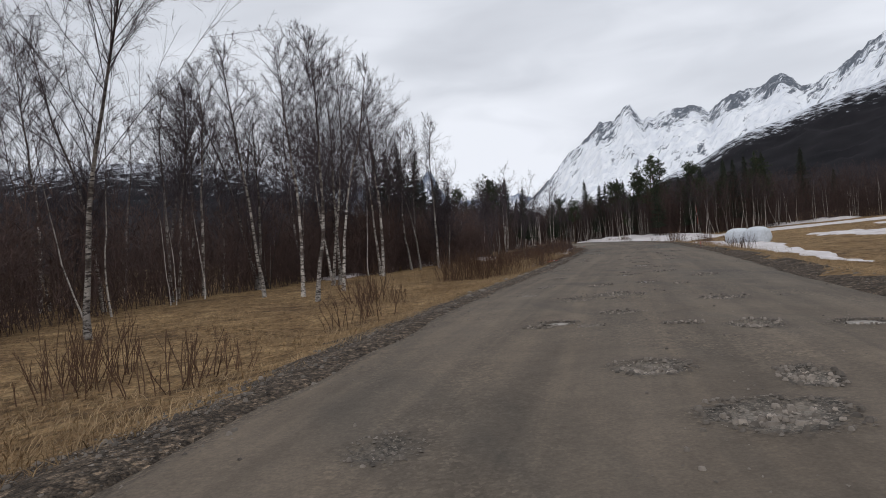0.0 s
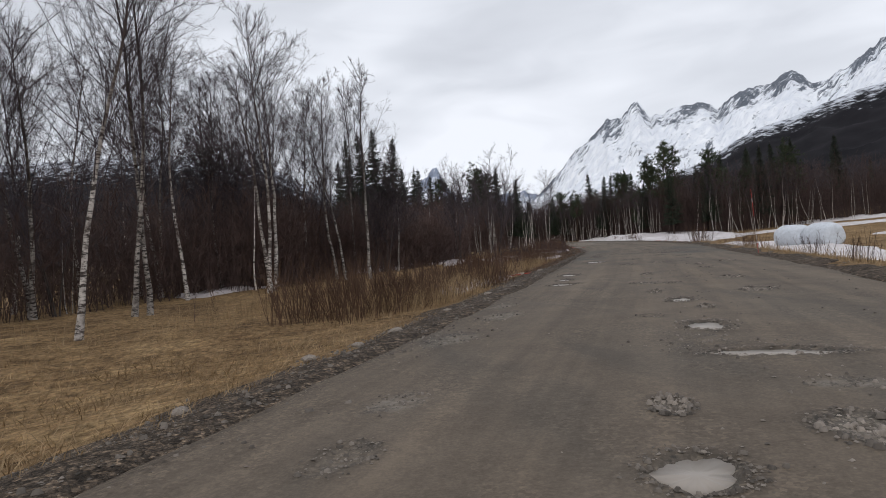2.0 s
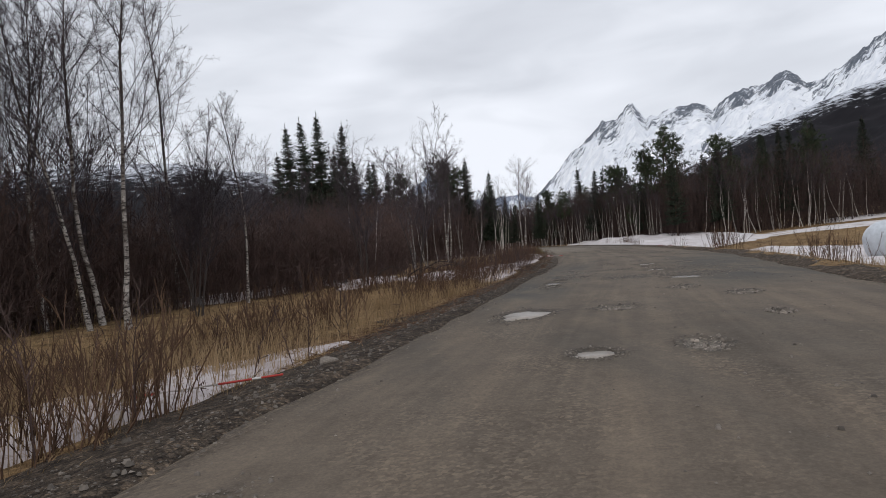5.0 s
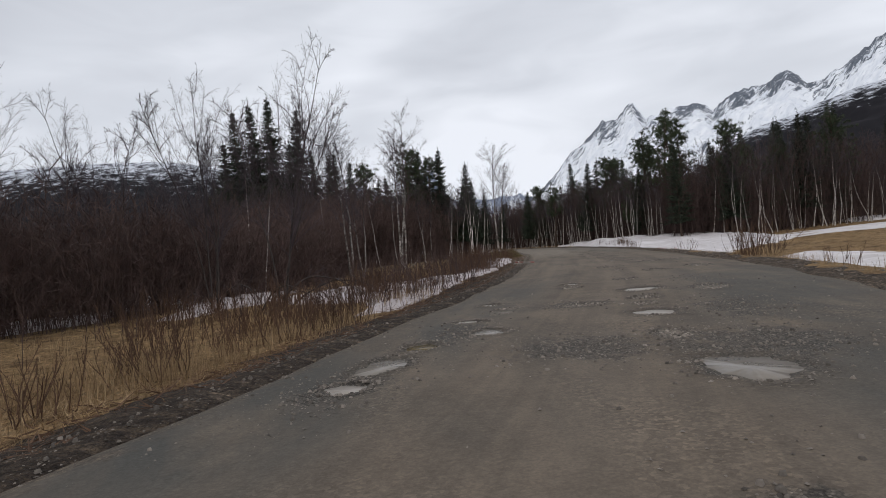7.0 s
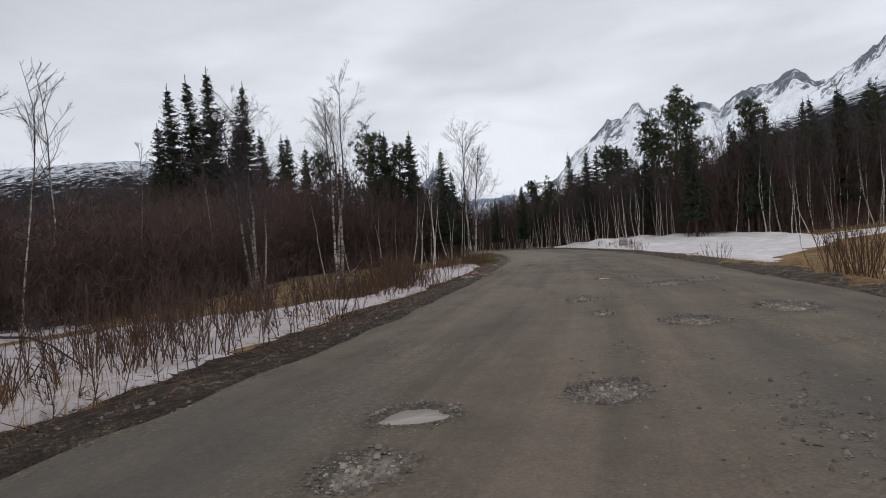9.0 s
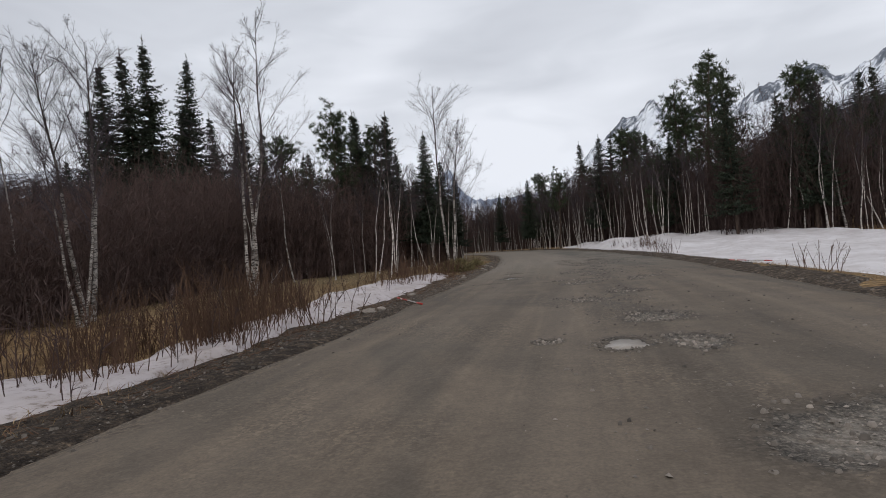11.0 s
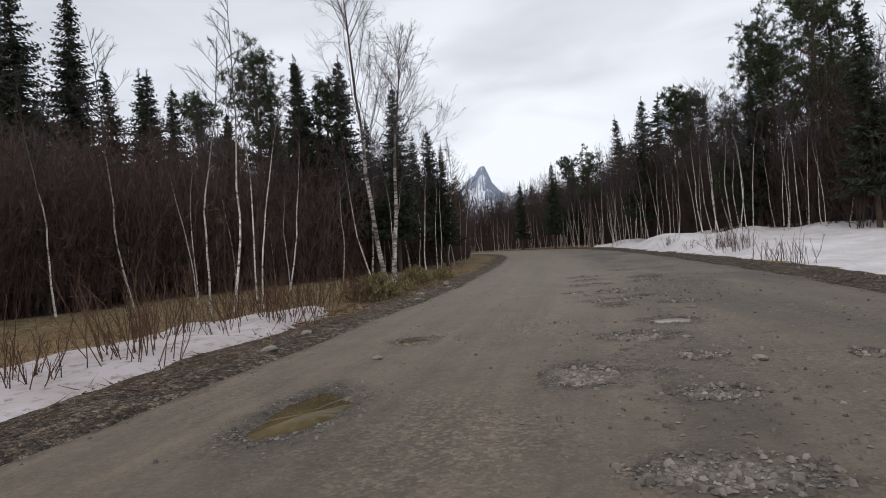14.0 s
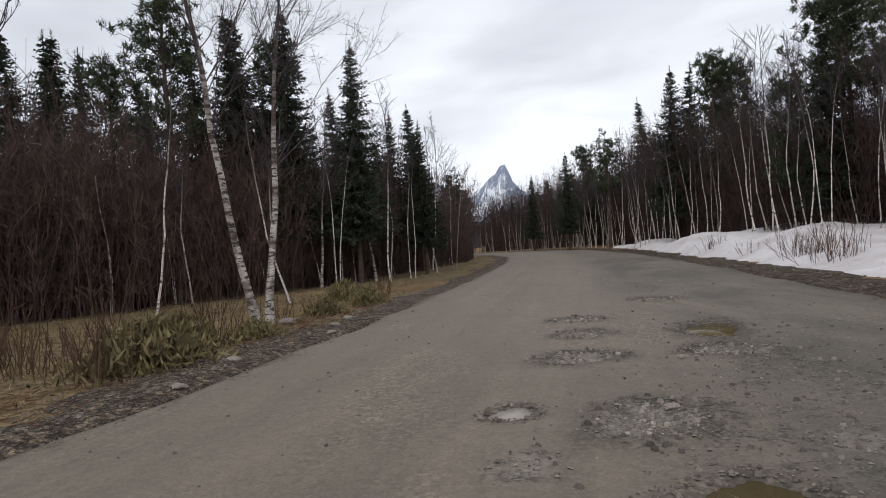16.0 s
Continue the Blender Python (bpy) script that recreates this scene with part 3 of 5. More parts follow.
# stretches where the wheels have thrown loose gravel about: middle, spread along and across the road
FIELDS = [(16.3, 46.9, 0.45, 0.5), (17.7, 46.5, 0.6, 0.6), (17.2, 50.5, 0.35, 0.4), (18.7, 48.8, 0.8, 0.35), (23.8, 66.5, 0.4, 0.35), (27.7, 82.4, 1.0, 0.5), (28.4, 84.2, 1.0, 0.45), (8.3, 24.8, 0.35, 0.3),
          (4.4, 17.4, 0.3, 0.25), (25.0, 73.3, 0.6, 0.5), (26.0, 77.0, 1.4, 0.5), (20.3, 53.5, 0.6, 0.25), (15.3, 48.5, 0.7, 0.25), (6.2, 26.2, 0.5, 0.2), (24.0, 68.5, 0.8, 0.35), (14.2, 46.2, 0.5, 0.3)]


def hole_frame(x, y, h):
    """Place of a point in a hole's own measure: 1 on its rim."""
    c = road_cos(h[1])
    s = math.sqrt(max(0.0, 1 - c * c))
    dx, dy = x - h[0], y - h[1]
    along, across = dx * s + dy * c, dx * c - dy * s
    a = np.arctan2(along / h[2], across / h[3])
    ragged = 1 + 0.10 * np.sin(2 * a + h[0] * 9) + 0.09 * np.sin(3 * a + h[0] * 7) + 0.07 * np.sin(5 * a + h[1] * 5) + 0.05 * np.sin(9 * a + h[1] * 3)
    return np.hypot(along / h[2], across / h[3]) / ragged


def road_z(x, y):
    """Height of the road's surface: crown, ruts, washboard and holes."""
    x, y = np.asarray(x, float), np.asarray(y, float)
    d, hw = lateral(x, y), half_width(y)
    z = 0.035 * (1 - (d / hw) ** 2) + 0.012 * wave(x, y, 0.7, 0.31, 0.4) + 0.006 * wave(x, y, 3.1, 1.7, 0.9)
    z = z - 0.06 * smooth(0.45, 0.0, hw - np.abs(d) + 0.10 * wave(x, y, 1.9, 0.9, 0.2))
    for h in HOLES:
        near = np.abs(y - h[1]) < 2.0
        if np.any(near):
            r = hole_frame(x[near], y[near], h)
            z[near] += -h[4] * smooth(1.05, 0.35, r) + min(0.007, 0.2 * h[4]) * np.exp(-((r - 1.15) / 0.18) ** 2)
    return z


def build_road():
    ys = steps((-60, 4, 2.0), (4, 92, 0.07), (92, 130, 0.5), (130, 225, 3))
    ks = np.linspace(-1, 1, 106)
    y, k = np.meshgrid(ys, ks, indexing="ij")
    d = k * (half_width(y) + (0.12 * np.sin(y * 1.7 + k) + 0.09 * np.sin(y * 4.1 + 2 * k) + 0.06 * np.sin(y * 11.3 + k)) * np.abs(k) ** 3)
    x = road_x(y) + d / road_cos(y)
    z = road_z(x.ravel(), y.ravel())
    v = np.stack([x.ravel(), y.ravel(), z], -1)
    uv = np.stack([d.ravel(), y.ravel()], -1)
    me = mesh_of("road", v, grid_faces(len(ys), len(ks)), ROAD, True, uv)
    damp, silt, grit = np.zeros(len(v)), np.zeros(len(v)), np.zeros(len(v))
    for fx, fy, along, across in FIELDS:
        c = float(road_cos(fy))
        s = math.sqrt(1 - c * c)
        dx, dy = v[:, 0] - fx, v[:, 1] - fy
        grit = np.maximum(grit, (0.95 if 44 < fy < 52 else 0.5) * np.exp(-0.5 * (((dx * s + dy * c) / along) ** 2 + ((dx * c - dy * s) / across) ** 2)))
    for h, kind in zip(HOLES, KIND):
        near = np.abs(v[:, 1] - h[1]) < 2.0
        r = hole_frame(v[near, 0], v[near, 1], h)
        inner = smooth(0.5, 0.85, r) if kind == "g" else 1.0
        damp[near] = np.maximum(damp[near], 0.75 * smooth(1.7, 1.0, r) * inner * min(1.0, h[4] / 0.04))
        grit[near] = np.maximum(grit[near], {"g": 0.72, "w": 0.62, "b": 0.62, "t": 0.62}.get(kind, 0.45) * smooth(1.4, 0.9, r))
        pale = {"g": 0.8, "s": 0.55, "d": 0.15}.get(kind, 0.2)
        silt[near] = np.maximum(silt[near], pale * smooth(1.05, 0.6, r))
    edge = smooth(0.75, 0.0, half_width(v[:, 1]) - np.abs(uv[:, 0]))
    bank = np.interp(v[:, 1], [74, 82, 100, 120], [0, 0.8, 0.9, 0.5]) * smooth(-0.2, 1.3, uv[:, 0])
    broken = np.interp(v[:, 1], [42, 45, 54, 58], [0, 1.25, 0.9, 0]) * np.maximum(smooth(0.2, 1.4, uv[:, 0]), smooth(-1.2, -2.2, uv[:, 0]))
    early = np.interp(v[:, 1], [12, 20, 26, 31], [0, 0.5, 0.4, 0]) * smooth(0.2, 1.0, uv[:, 0])
    wet = np.maximum(np.maximum(bank, broken), early)
    for name, values in (("wet", wet), ("damp", damp), ("silt", silt), ("grit", grit), ("edge", edge)):
        layer = me.attributes.new(name, "FLOAT", "POINT")
        layer.data.foreach_set("value", values.astype(np.float32))
    return tagged(new("road", me),
                  "grey-brown gravel road full of potholes and loose stones", "road", kind="structure")


build_ground()
build_road()

# ---- mountains ----


def ridge(name, crest, reach, depth, mat, label, amp, seed, back=0.35, n=260, rows=46, base=0.0, octave=0.010, jag=0.0):
    """A mountainside: its crest by bearing and rise (degrees from the road's start), its foot nearer by depth."""
    crest = np.array(crest)
    az = np.linspace(crest[0, 0], crest[-1, 0], n)
    el = np.interp(az, crest[:, 0], crest[:, 1])
    el = el + jag * np.array([noise.fractal(Vector((a * 1.6, seed, 0)), 0.75, 2.1, 5) for a in az.tolist()])
    v = np.concatenate([np.linspace(0, 1, rows), [1.0 + back * 0.5, 1.0 + back]])
    A, V = np.meshgrid(np.radians(az), v, indexing="ij")
    up = np.where(V <= 1, V ** 1.25, 1 - (V - 1) * 1.6)
    dist = reach - depth * (1 - V)
    top = np.tan(np.radians(el))[:, None] * reach
    z = base + (top - base) * up
    x, y = 10 + dist * np.sin(A), 30 + dist * np.cos(A)
    flat = np.stack([x.ravel(), y.ravel(), z.ravel()], -1)
    bumps = np.array([noise.ridged_multi_fractal(Vector(p) * octave + Vector((seed, seed * 2, 0)), 1.0, 2.1, 5, 1.0, 2.0) for p in flat.tolist()])
    inside = (np.sin(np.pi * np.clip(V, 0, 1)) ** 0.5).ravel()
    z = z.ravel() + amp * (bumps - 1.1) * (0.25 + 0.75 * inside) * np.clip(V.ravel() * 4, 0, 1)
    pts = np.stack([x.ravel(), y.ravel(), z], -1)
    uv = np.stack([A.ravel(), V.ravel()], -1)
    return tagged(new(name, mesh_of(name, pts, grid_faces(n, len(v)), mat, True, uv)), label, "mountain", kind="structure")
ridge("mountain_range", [(9, 1.0), (12.63, 4.05), (14.29, 5.45), (15.98, 7.45), (17.59, 8.8), (19.2, 10.2), (20.45, 10.4), (21.49, 11.35), (21.98, 11.55), (22.41, 10.9), (23.05, 9.9), (24.0, 10.1), (25.4, 10.6), (27.3, 10.6), (28.6, 10.1), (29.9, 10.95), (31.2, 11.25), (32.5, 11.25), (33.7, 11.95), (34.5, 11.8), (35.6, 10.75), (36.4, 10.85), (37.9, 11.65), (39.4, 12.55), (40.5, 13.2), (48, 16.5), (60, 19), (75, 15)],
      3200, 1700, MOUNTAIN, "steep snow-covered mountain range with bare grey rock", 34, 3.1, n=620, rows=60, octave=0.0065, jag=0.20)
ridge("wooded_spur", [(19, 2.0), (25, 5.0), (27.4, 5.8), (29.7, 7.2), (31.8, 7.95), (33.9, 8.5), (35.9, 9.05), (37.8, 9.55), (40.3, 10.1), (48, 12), (60, 13), (80, 10)],
      1500, 900, WOODED, "dark wooded mountainside flecked with snow", 10, 8.2, n=260, rows=44, octave=0.012)
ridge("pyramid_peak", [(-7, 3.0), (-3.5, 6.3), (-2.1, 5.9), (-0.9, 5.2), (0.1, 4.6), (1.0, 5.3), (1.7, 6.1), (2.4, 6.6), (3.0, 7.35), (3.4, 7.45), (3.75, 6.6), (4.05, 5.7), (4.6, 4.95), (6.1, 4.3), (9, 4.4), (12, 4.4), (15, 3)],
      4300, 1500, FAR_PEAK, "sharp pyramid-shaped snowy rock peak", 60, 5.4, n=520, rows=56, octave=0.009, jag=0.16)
ridge("valley_side", [(-80, 7), (-60, 8.4), (-45, 8.5), (-32, 8.6), (-29, 8.85), (-26, 9.2), (-23, 9.3), (-19, 9.3), (-16, 8.7), (-12, 8.2), (-9, 6.4), (-4, 4.0), (2, 2.2)],
      1700, 1150, HILL, "low far hillside with snow between bare woods", 9, 12.6, n=300, rows=40, octave=0.010)

# ---- trees ----


def wander(rs, start, way, length, n, bend, lift=0.0):
    """A line that strays a little as it goes."""
    pts, way = [np.array(start, float)], unit(np.array(way, float))
    for _ in range(n):
        way = unit(way + rs.normal(0, bend, 3) + [0, 0, lift])
        pts.append(pts[-1] + way * length / n)
    return np.array(pts)


def shoots(rs, lines, count, length, spread, lift, lo=0.15):
    """Thinner shoots off a set of lines: returns two-piece lines."""
    out = []
    for pts in lines:
        total = np.linalg.norm(np.diff(pts, axis=0), axis=1).sum()
        for _ in range(count):
            k = lo + (1 - lo) * rs.random()
            f = k * (len(pts) - 1)
            i = min(int(f), len(pts) - 2)
            p = pts[i] + (f - i) * (pts[i + 1] - pts[i])
            way = unit(unit(pts[i + 1] - pts[i]) * 0.8 + rs.normal(0, spread, 3) + [0, 0, lift])
            L = length * total * (1.15 - 0.6 * k) * rs.uniform(0.6, 1.2)
            out.append(wander(rs, p, way, L, 2, 0.16, lift * 0.3))
    return out


def lines_to(bag, lines, r0, r1, sides=3):
    for n in {len(p) for p in lines}:
        P = np.array([p for p in lines if len(p) == n])
        R = np.linspace(r0, r1, n)
        for i in range(n - 1):
            bag.add(*prisms(P[:, i], P[:, i + 1], R[i], R[i + 1], sides))


def hairs(rs, lines, count, length, w, spread, lift, lo=0.1):
    """Fine straight twigs off a set of lines, each one thin tapering blade."""
    bag = Bag()
    for n in {len(p) for p in lines}:
        P = np.array([p for p in lines if len(p) == n])
        total = np.linalg.norm(np.diff(P, axis=1), axis=2).sum(1)[:, None]
        k = lo + (1 - lo) * rs.random((len(P), count))
        i = np.minimum((k * (n - 1)).astype(int), n - 2)
        f = (k * (n - 1) - i)[..., None]
        row = np.arange(len(P))[:, None]
        a, b = P[row, i], P[row, i + 1]
        p = a + f * (b - a)
        way = unit(unit(b - a) * 0.85 + rs.normal(0, spread, p.shape) + [0, 0, lift])
        tip = p + way * (length * total * (1.15 - 0.55 * k) * rs.uniform(0.55, 1.25, k.shape))[..., None]
        p, tip = p.reshape(-1, 3), tip.reshape(-1, 3)
        bag.add(*blades(rs, p, tip, np.full(len(p), w)))
    return np.concatenate(bag.v), np.concatenate(bag.t)


def blades(rs, p0, p1, w):
    """Narrow pointed blades, one triangle each."""
    side = unit(np.cross(p1 - p0, rs.normal(0, 1, p0.shape))) * w[:, None]
    n = len(p0)
    return np.stack([p0 - side, p0 + side, p1], 1).reshape(-1, 3), np.arange(3 * n).reshape(-1, 3)


def birch_meshes(seed, height, stems=1, crown=0.35, full=1.0, lean=0.0, thick=1.0, reach=1.0, fine=30, bark=None):
    """Trunk and bare crown of a birch standing on its own origin."""
    rs = np.random.default_rng(seed)
    trunk, twigs = Bag(), Bag()
    limbs, boughs = [], []
    for s in range(stems):
        a = rs.uniform(0, 2 * np.pi) if stems == 1 else 2 * np.pi * s / stems + rs.uniform(-0.4, 0.4)
        out = lean if stems == 1 else 0.08 + 0.07 * rs.random()
        h = height * (1 if s == 0 else rs.uniform(0.75, 0.97))
        line = wander(rs, (0.10 * math.cos(a) * (stems > 1), 0.10 * math.sin(a) * (stems > 1), -0.12), (out * math.cos(a), out * math.sin(a), 1), h, 13, 0.06, 0.035)
        r = height * 0.0064 * thick / stems ** 0.3
        radii = r * (1 - np.linspace(0, 1, 14)) ** 0.9 + 0.005
        radii[0] *= 1.45
        radii[1] *= 1.1
        trunk.add(*tube(line, radii, 8))
        for _ in range(int(32 * full)):
            k = crown + (0.98 - crown) * rs.random() ** 0.85
            f = k * 13
            i = min(int(f), 12)
            p = line[i] + (f - i) * (line[i + 1] - line[i])
            b = rs.uniform(0, 2 * np.pi)
            steep = rs.uniform(0.8, 2.3)
            L = h * reach * (0.50 * (1 - k) + 0.08) * rs.uniform(0.6, 1.2)
            limbs.append(wander(rs, p, (math.cos(b), math.sin(b), steep), L, 5, 0.12, 0.03))
        boughs.append(line[int(13 * crown):])
    lines_to(twigs, limbs, 0.0014 * height, 0.0035, 3)
    side = shoots(rs, limbs, 9, 0.40, 0.36, 0.04, 0.2)
    side += shoots(rs, boughs, int(14 * full), 0.07, 0.5, 0.15, 0.2)
    lines_to(twigs, side, 0.0042, 0.0024, 3)
    if fine > 10:
        sub = shoots(rs, side, 4, 0.52, 0.40, 0.02, 0.15)
        lines_to(twigs, sub, 0.0024, 0.0016, 3)
        side = side + sub
    twigs.add(*hairs(rs, side, max(4, int(0.3 * fine)), 0.50, 0.0018, 0.42, 0.02, 0.2))
    twigs.add(*hairs(rs, limbs, fine, 0.13, 0.0026, 0.42, 0.03, 0.3))
    return trunk.mesh("bare_trunk", bark or BIRCH, True), twigs.mesh("bare_crown", TWIG)


def spruce_meshes(seed, height, width=0.17, gappy=0.0):
    rs = np.random.default_rng(seed)
    trunk, needles = Bag(), Bag()
    line = wander(rs, (0, 0, -0.1), (0, 0, 1), height, 8, 0.012, 0.03)
    trunk.add(*tube(line, height * 0.0105 * (1 - np.linspace(0, 1, 9)) + 0.01, 7))
    p0, p1, w, rods = [], [], [], []
    swell = 1 + 0.16 * np.sin(rs.uniform(0, 6, 3))
    for z in np.sort(height * (0.20 + 0.755 * rs.random(int(height * 52)) ** 1.05)):
        k = z / height
        if rs.random() < gappy:
            continue
        b = rs.uniform(0, 2 * np.pi)
        reach = height * width * ((1 - k) ** 0.92) * (0.6 + 0.4 * min(1, k * 6)) * (1 + 0.14 * math.sin(3 * b + 9 * k + swell[0])) + 0.03
        L = reach * rs.uniform(0.55, 1.15)
        way = np.array([math.cos(b), math.sin(b), 0])
        droop = -0.34 + 0.42 * k + rs.normal(0, 0.08)
        tip = way * L + [0, 0, L * droop]
        root = np.array([np.interp(z, line[:, 2], line[:, 0]), np.interp(z, line[:, 2], line[:, 1]), z])
        rods.append((root, root + tip * 0.9))
        count = max(4, int(L * 10))
        f = ((np.arange(count) + rs.random(count)) / count)[:, None]
        q = root + tip * f + np.array([0, 0, 1]) * (0.16 * L * f ** 3 - 0.05 * L * np.sin(3.1 * f))
        for side in (-1, 1, 0):
            cross = np.array([-way[1], way[0], 0]) * side
            fan = unit(cross * rs.uniform(0.4, 1.0, (count, 1)) + way * rs.uniform(0.35, 0.9, (count, 1)) + np.array([0, 0, 1]) * rs.uniform(-0.95, 0.15, (count, 1)))
            p0.append(q)
            p1.append(q + fan * ((0.09 + 0.22 * L * (1 - f)) * rs.uniform(0.7, 1.3, (count, 1))))
            w.append((0.030 + 0.028 * rs.random(count)) * (1.1 - 0.5 * k))
    rods = np.array(rods)
    trunk.add(*blades(rs, rods[:, 0], rods[:, 1], np.full(len(rods), 0.012)))
    # the bare leading shoot with a few short side needles
    foot = np.repeat(line[-1][None], 16, 0) - np.array([0, 0, 1]) * np.linspace(0.055, 0.0, 16)[:, None] * height
    p0.append(foot)
    p1.append(foot + unit(rs.normal(0, 0.45, (16, 3)) + [0, 0, 1.0]) * np.linspace(0.26, 0.14, 16)[:, None])
    w.append(np.full(16, 0.018))
    needles.add(*blades(rs, np.concatenate(p0), np.concatenate(p1), np.concatenate(w)))
    return trunk.mesh("spruce_trunk", TRUNK, True), needles.mesh("spruce_crown", SPRUCE)


def sprays(rs, p0, p1, w):
    """Small pointed leaf-like blades, each of two triangles bent along the middle."""
    ax = p1 - p0
    side = unit(np.cross(ax, rs.normal(0, 1, p0.shape))) * w[:, None]
    mid = p0 + ax * 0.45
    n = len(p0)
    v = np.stack([p0, mid + side, p1, mid - side], 1).reshape(-1, 3)
    i = np.arange(n)[:, None] * 4
    return v, np.concatenate([i + [[0, 1, 2]], i + [[0, 2, 3]]])


def pine_meshes(seed, height, bare=0.4, width=0.16):
    rs = np.random.default_rng(seed)
    trunk, needles = Bag(), Bag()
    line = wander(rs, (0, 0, -0.1), (0, 0, 1), height, 9, 0.03, 0.04)
    trunk.add(*tube(line, height * 0.0125 * (1 - np.linspace(0, 1, 10)) ** 0.8 + 0.012, 8))
    tufts = []
    for _ in range(64):
        k = bare + (0.985 - bare) * rs.random()
        if k > 0.88 and rs.random() < 0.5:
            continue
        p = np.array([np.interp(k * height, line[:, 2], line[:, a]) for a in range(3)])
        b = rs.uniform(0, 2 * np.pi)
        shape = math.sin(math.pi * min(1, 0.28 + 0.72 * (k - bare) / (1 - bare)) ** 0.9) * 0.8 + 0.22
        L = height * width * shape * rs.uniform(0.45, 1.2)
        limb = wander(rs, p, (math.cos(b), math.sin(b), rs.uniform(0.0, 0.75)), L, 4, 0.2, 0.10)
        lines_to(trunk, [limb], 0.0026 * height, 0.007, 3)
        for q in limb[2:]:
            for _ in range(3):
                tufts.append(q + rs.normal(0, 0.20, 3) * [1, 1, 0.5])
    tufts = np.array(tufts)
    m = 22
    p0 = np.repeat(tufts, m, 0) + rs.normal(0, 0.05, (len(tufts) * m, 3))
    way = unit(rs.normal(0, 1, p0.shape) + [0, 0, 0.55])
    p1 = p0 + way * rs.uniform(0.10, 0.24, (len(p0), 1))
    needles.add(*blades(rs, p0, p1, rs.uniform(0.013, 0.024, len(p0))))
    return trunk.mesh("pine_trunk", TRUNK, True), needles.mesh("pine_crown", PINE)


def tree_thing(kind, meshes, label, group):
    """The first of a kind of tree: an empty at its foot with trunk and crown; copied about the place afterwards."""
    ob = new(kind)
    part("trunk", meshes[0], ob)
    part("crown", meshes[1], ob)
    tagged(ob, label, "tree", group)
    return ob


def stand(ob, x, y, turn, size=1.0, tilt=(0, 0), used=set()):
    """Puts a tree at its place; the first call moves the original, later calls copy it."""
    z = float(ground_z(x, y))
    m = pose(x, y, z, tilt[0], tilt[1], turn)
    if ob.name not in used:
        used.add(ob.name)
        ob.matrix_basis = m @ Matrix.Scale(size, 4)
        ob["first_size"] = size
        return ob
    made = copy_thing(ob, m)
    made.scale = (size, size, size)
    return made


BARE_BIRCH = "bare spring birch with pale flaking bark and thin dark twigs"
SLIM_BIRCH = "slender bare birch with a white stem at the wood's edge"
BIRCHES = [tree_thing("birch_tree", birch_meshes(11, 10.0, 1, 0.28, 1.1, 0.05), BARE_BIRCH, "birches beside the road"),
           tree_thing("birch_tree", birch_meshes(12, 10.5, 1, 0.36, 1.0, 0.08, 1.0, 0.85), BARE_BIRCH, "birches beside the road"),
           tree_thing("birch_tree", birch_meshes(13, 10.0, 2, 0.34, 0.9, 0.10, 1.45, 1.2, 18), BARE_BIRCH, "birches beside the road"),
           tree_thing("alder_tree", birch_meshes(14, 8.5, 4, 0.24, 0.65, 0.07, 0.62, 1.05, 22, ALDER), "many-stemmed leafless grey alder with dark spreading twigs", "alders beside the road"),
           tree_thing("birch_tree", birch_meshes(15, 10.0, 1, 0.34, 1.5, 0.02, 1.1, 1.1), BARE_BIRCH, "birches beside the road"),
           tree_thing("birch_tree", birch_meshes(16, 9.0, 1, 0.32, 1.2, 0.03, 1.15, 1.3), "broad bare birch with far-spreading limbs in dry grass", "birches beside the road"),
           tree_thing("birch_tree", birch_meshes(17, 11.0, 3, 0.30, 0.7, 0.06, 1.35, 0.9, 24), "tall bare birch with three pale flaking stems", "birches beside the road")]
SLIM = [tree_thing("birch_tree", birch_meshes(21, 6.5, 1, 0.50, 0.45, 0.10, 0.52, 0.75, 4, YOUNG), SLIM_BIRCH, "slender birches of the wood"),
        tree_thing("birch_tree", birch_meshes(22, 7.5, 1, 0.48, 0.45, 0.06, 0.5, 0.75, 4, YOUNG), SLIM_BIRCH, "slender birches of the wood"),
        tree_thing("birch_tree", birch_meshes(23, 6.0, 2, 0.46, 0.3, 0.12, 0.5, 0.8, 4, YOUNG), SLIM_BIRCH, "slender birches of the wood")]
SPRUCES = [tree_thing("spruce_tree", spruce_meshes(31, 12, 0.215), "dark green spruce with drooping branches", "spruces"),
           tree_thing("spruce_tree", spruce_meshes(32, 10, 0.225), "dark green spruce with drooping branches", "spruces"),
           tree_thing("spruce_tree", spruce_meshes(33, 9, 0.20, 0.2), "thin gappy dark green spruce", "spruces")]
PINES = [tree_thing("pine_tree", pine_meshes(41, 12, 0.40, 0.17), "tall pine with dense green tufted crown", "pines"),
         tree_thing("pine_tree", pine_meshes(42, 10, 0.45, 0.17), "pine with an open tufted crown", "pines"),
         tree_thing("pine_tree", pine_meshes(43, 8, 0.25, 0.18), "young bushy green pine", "pines")]

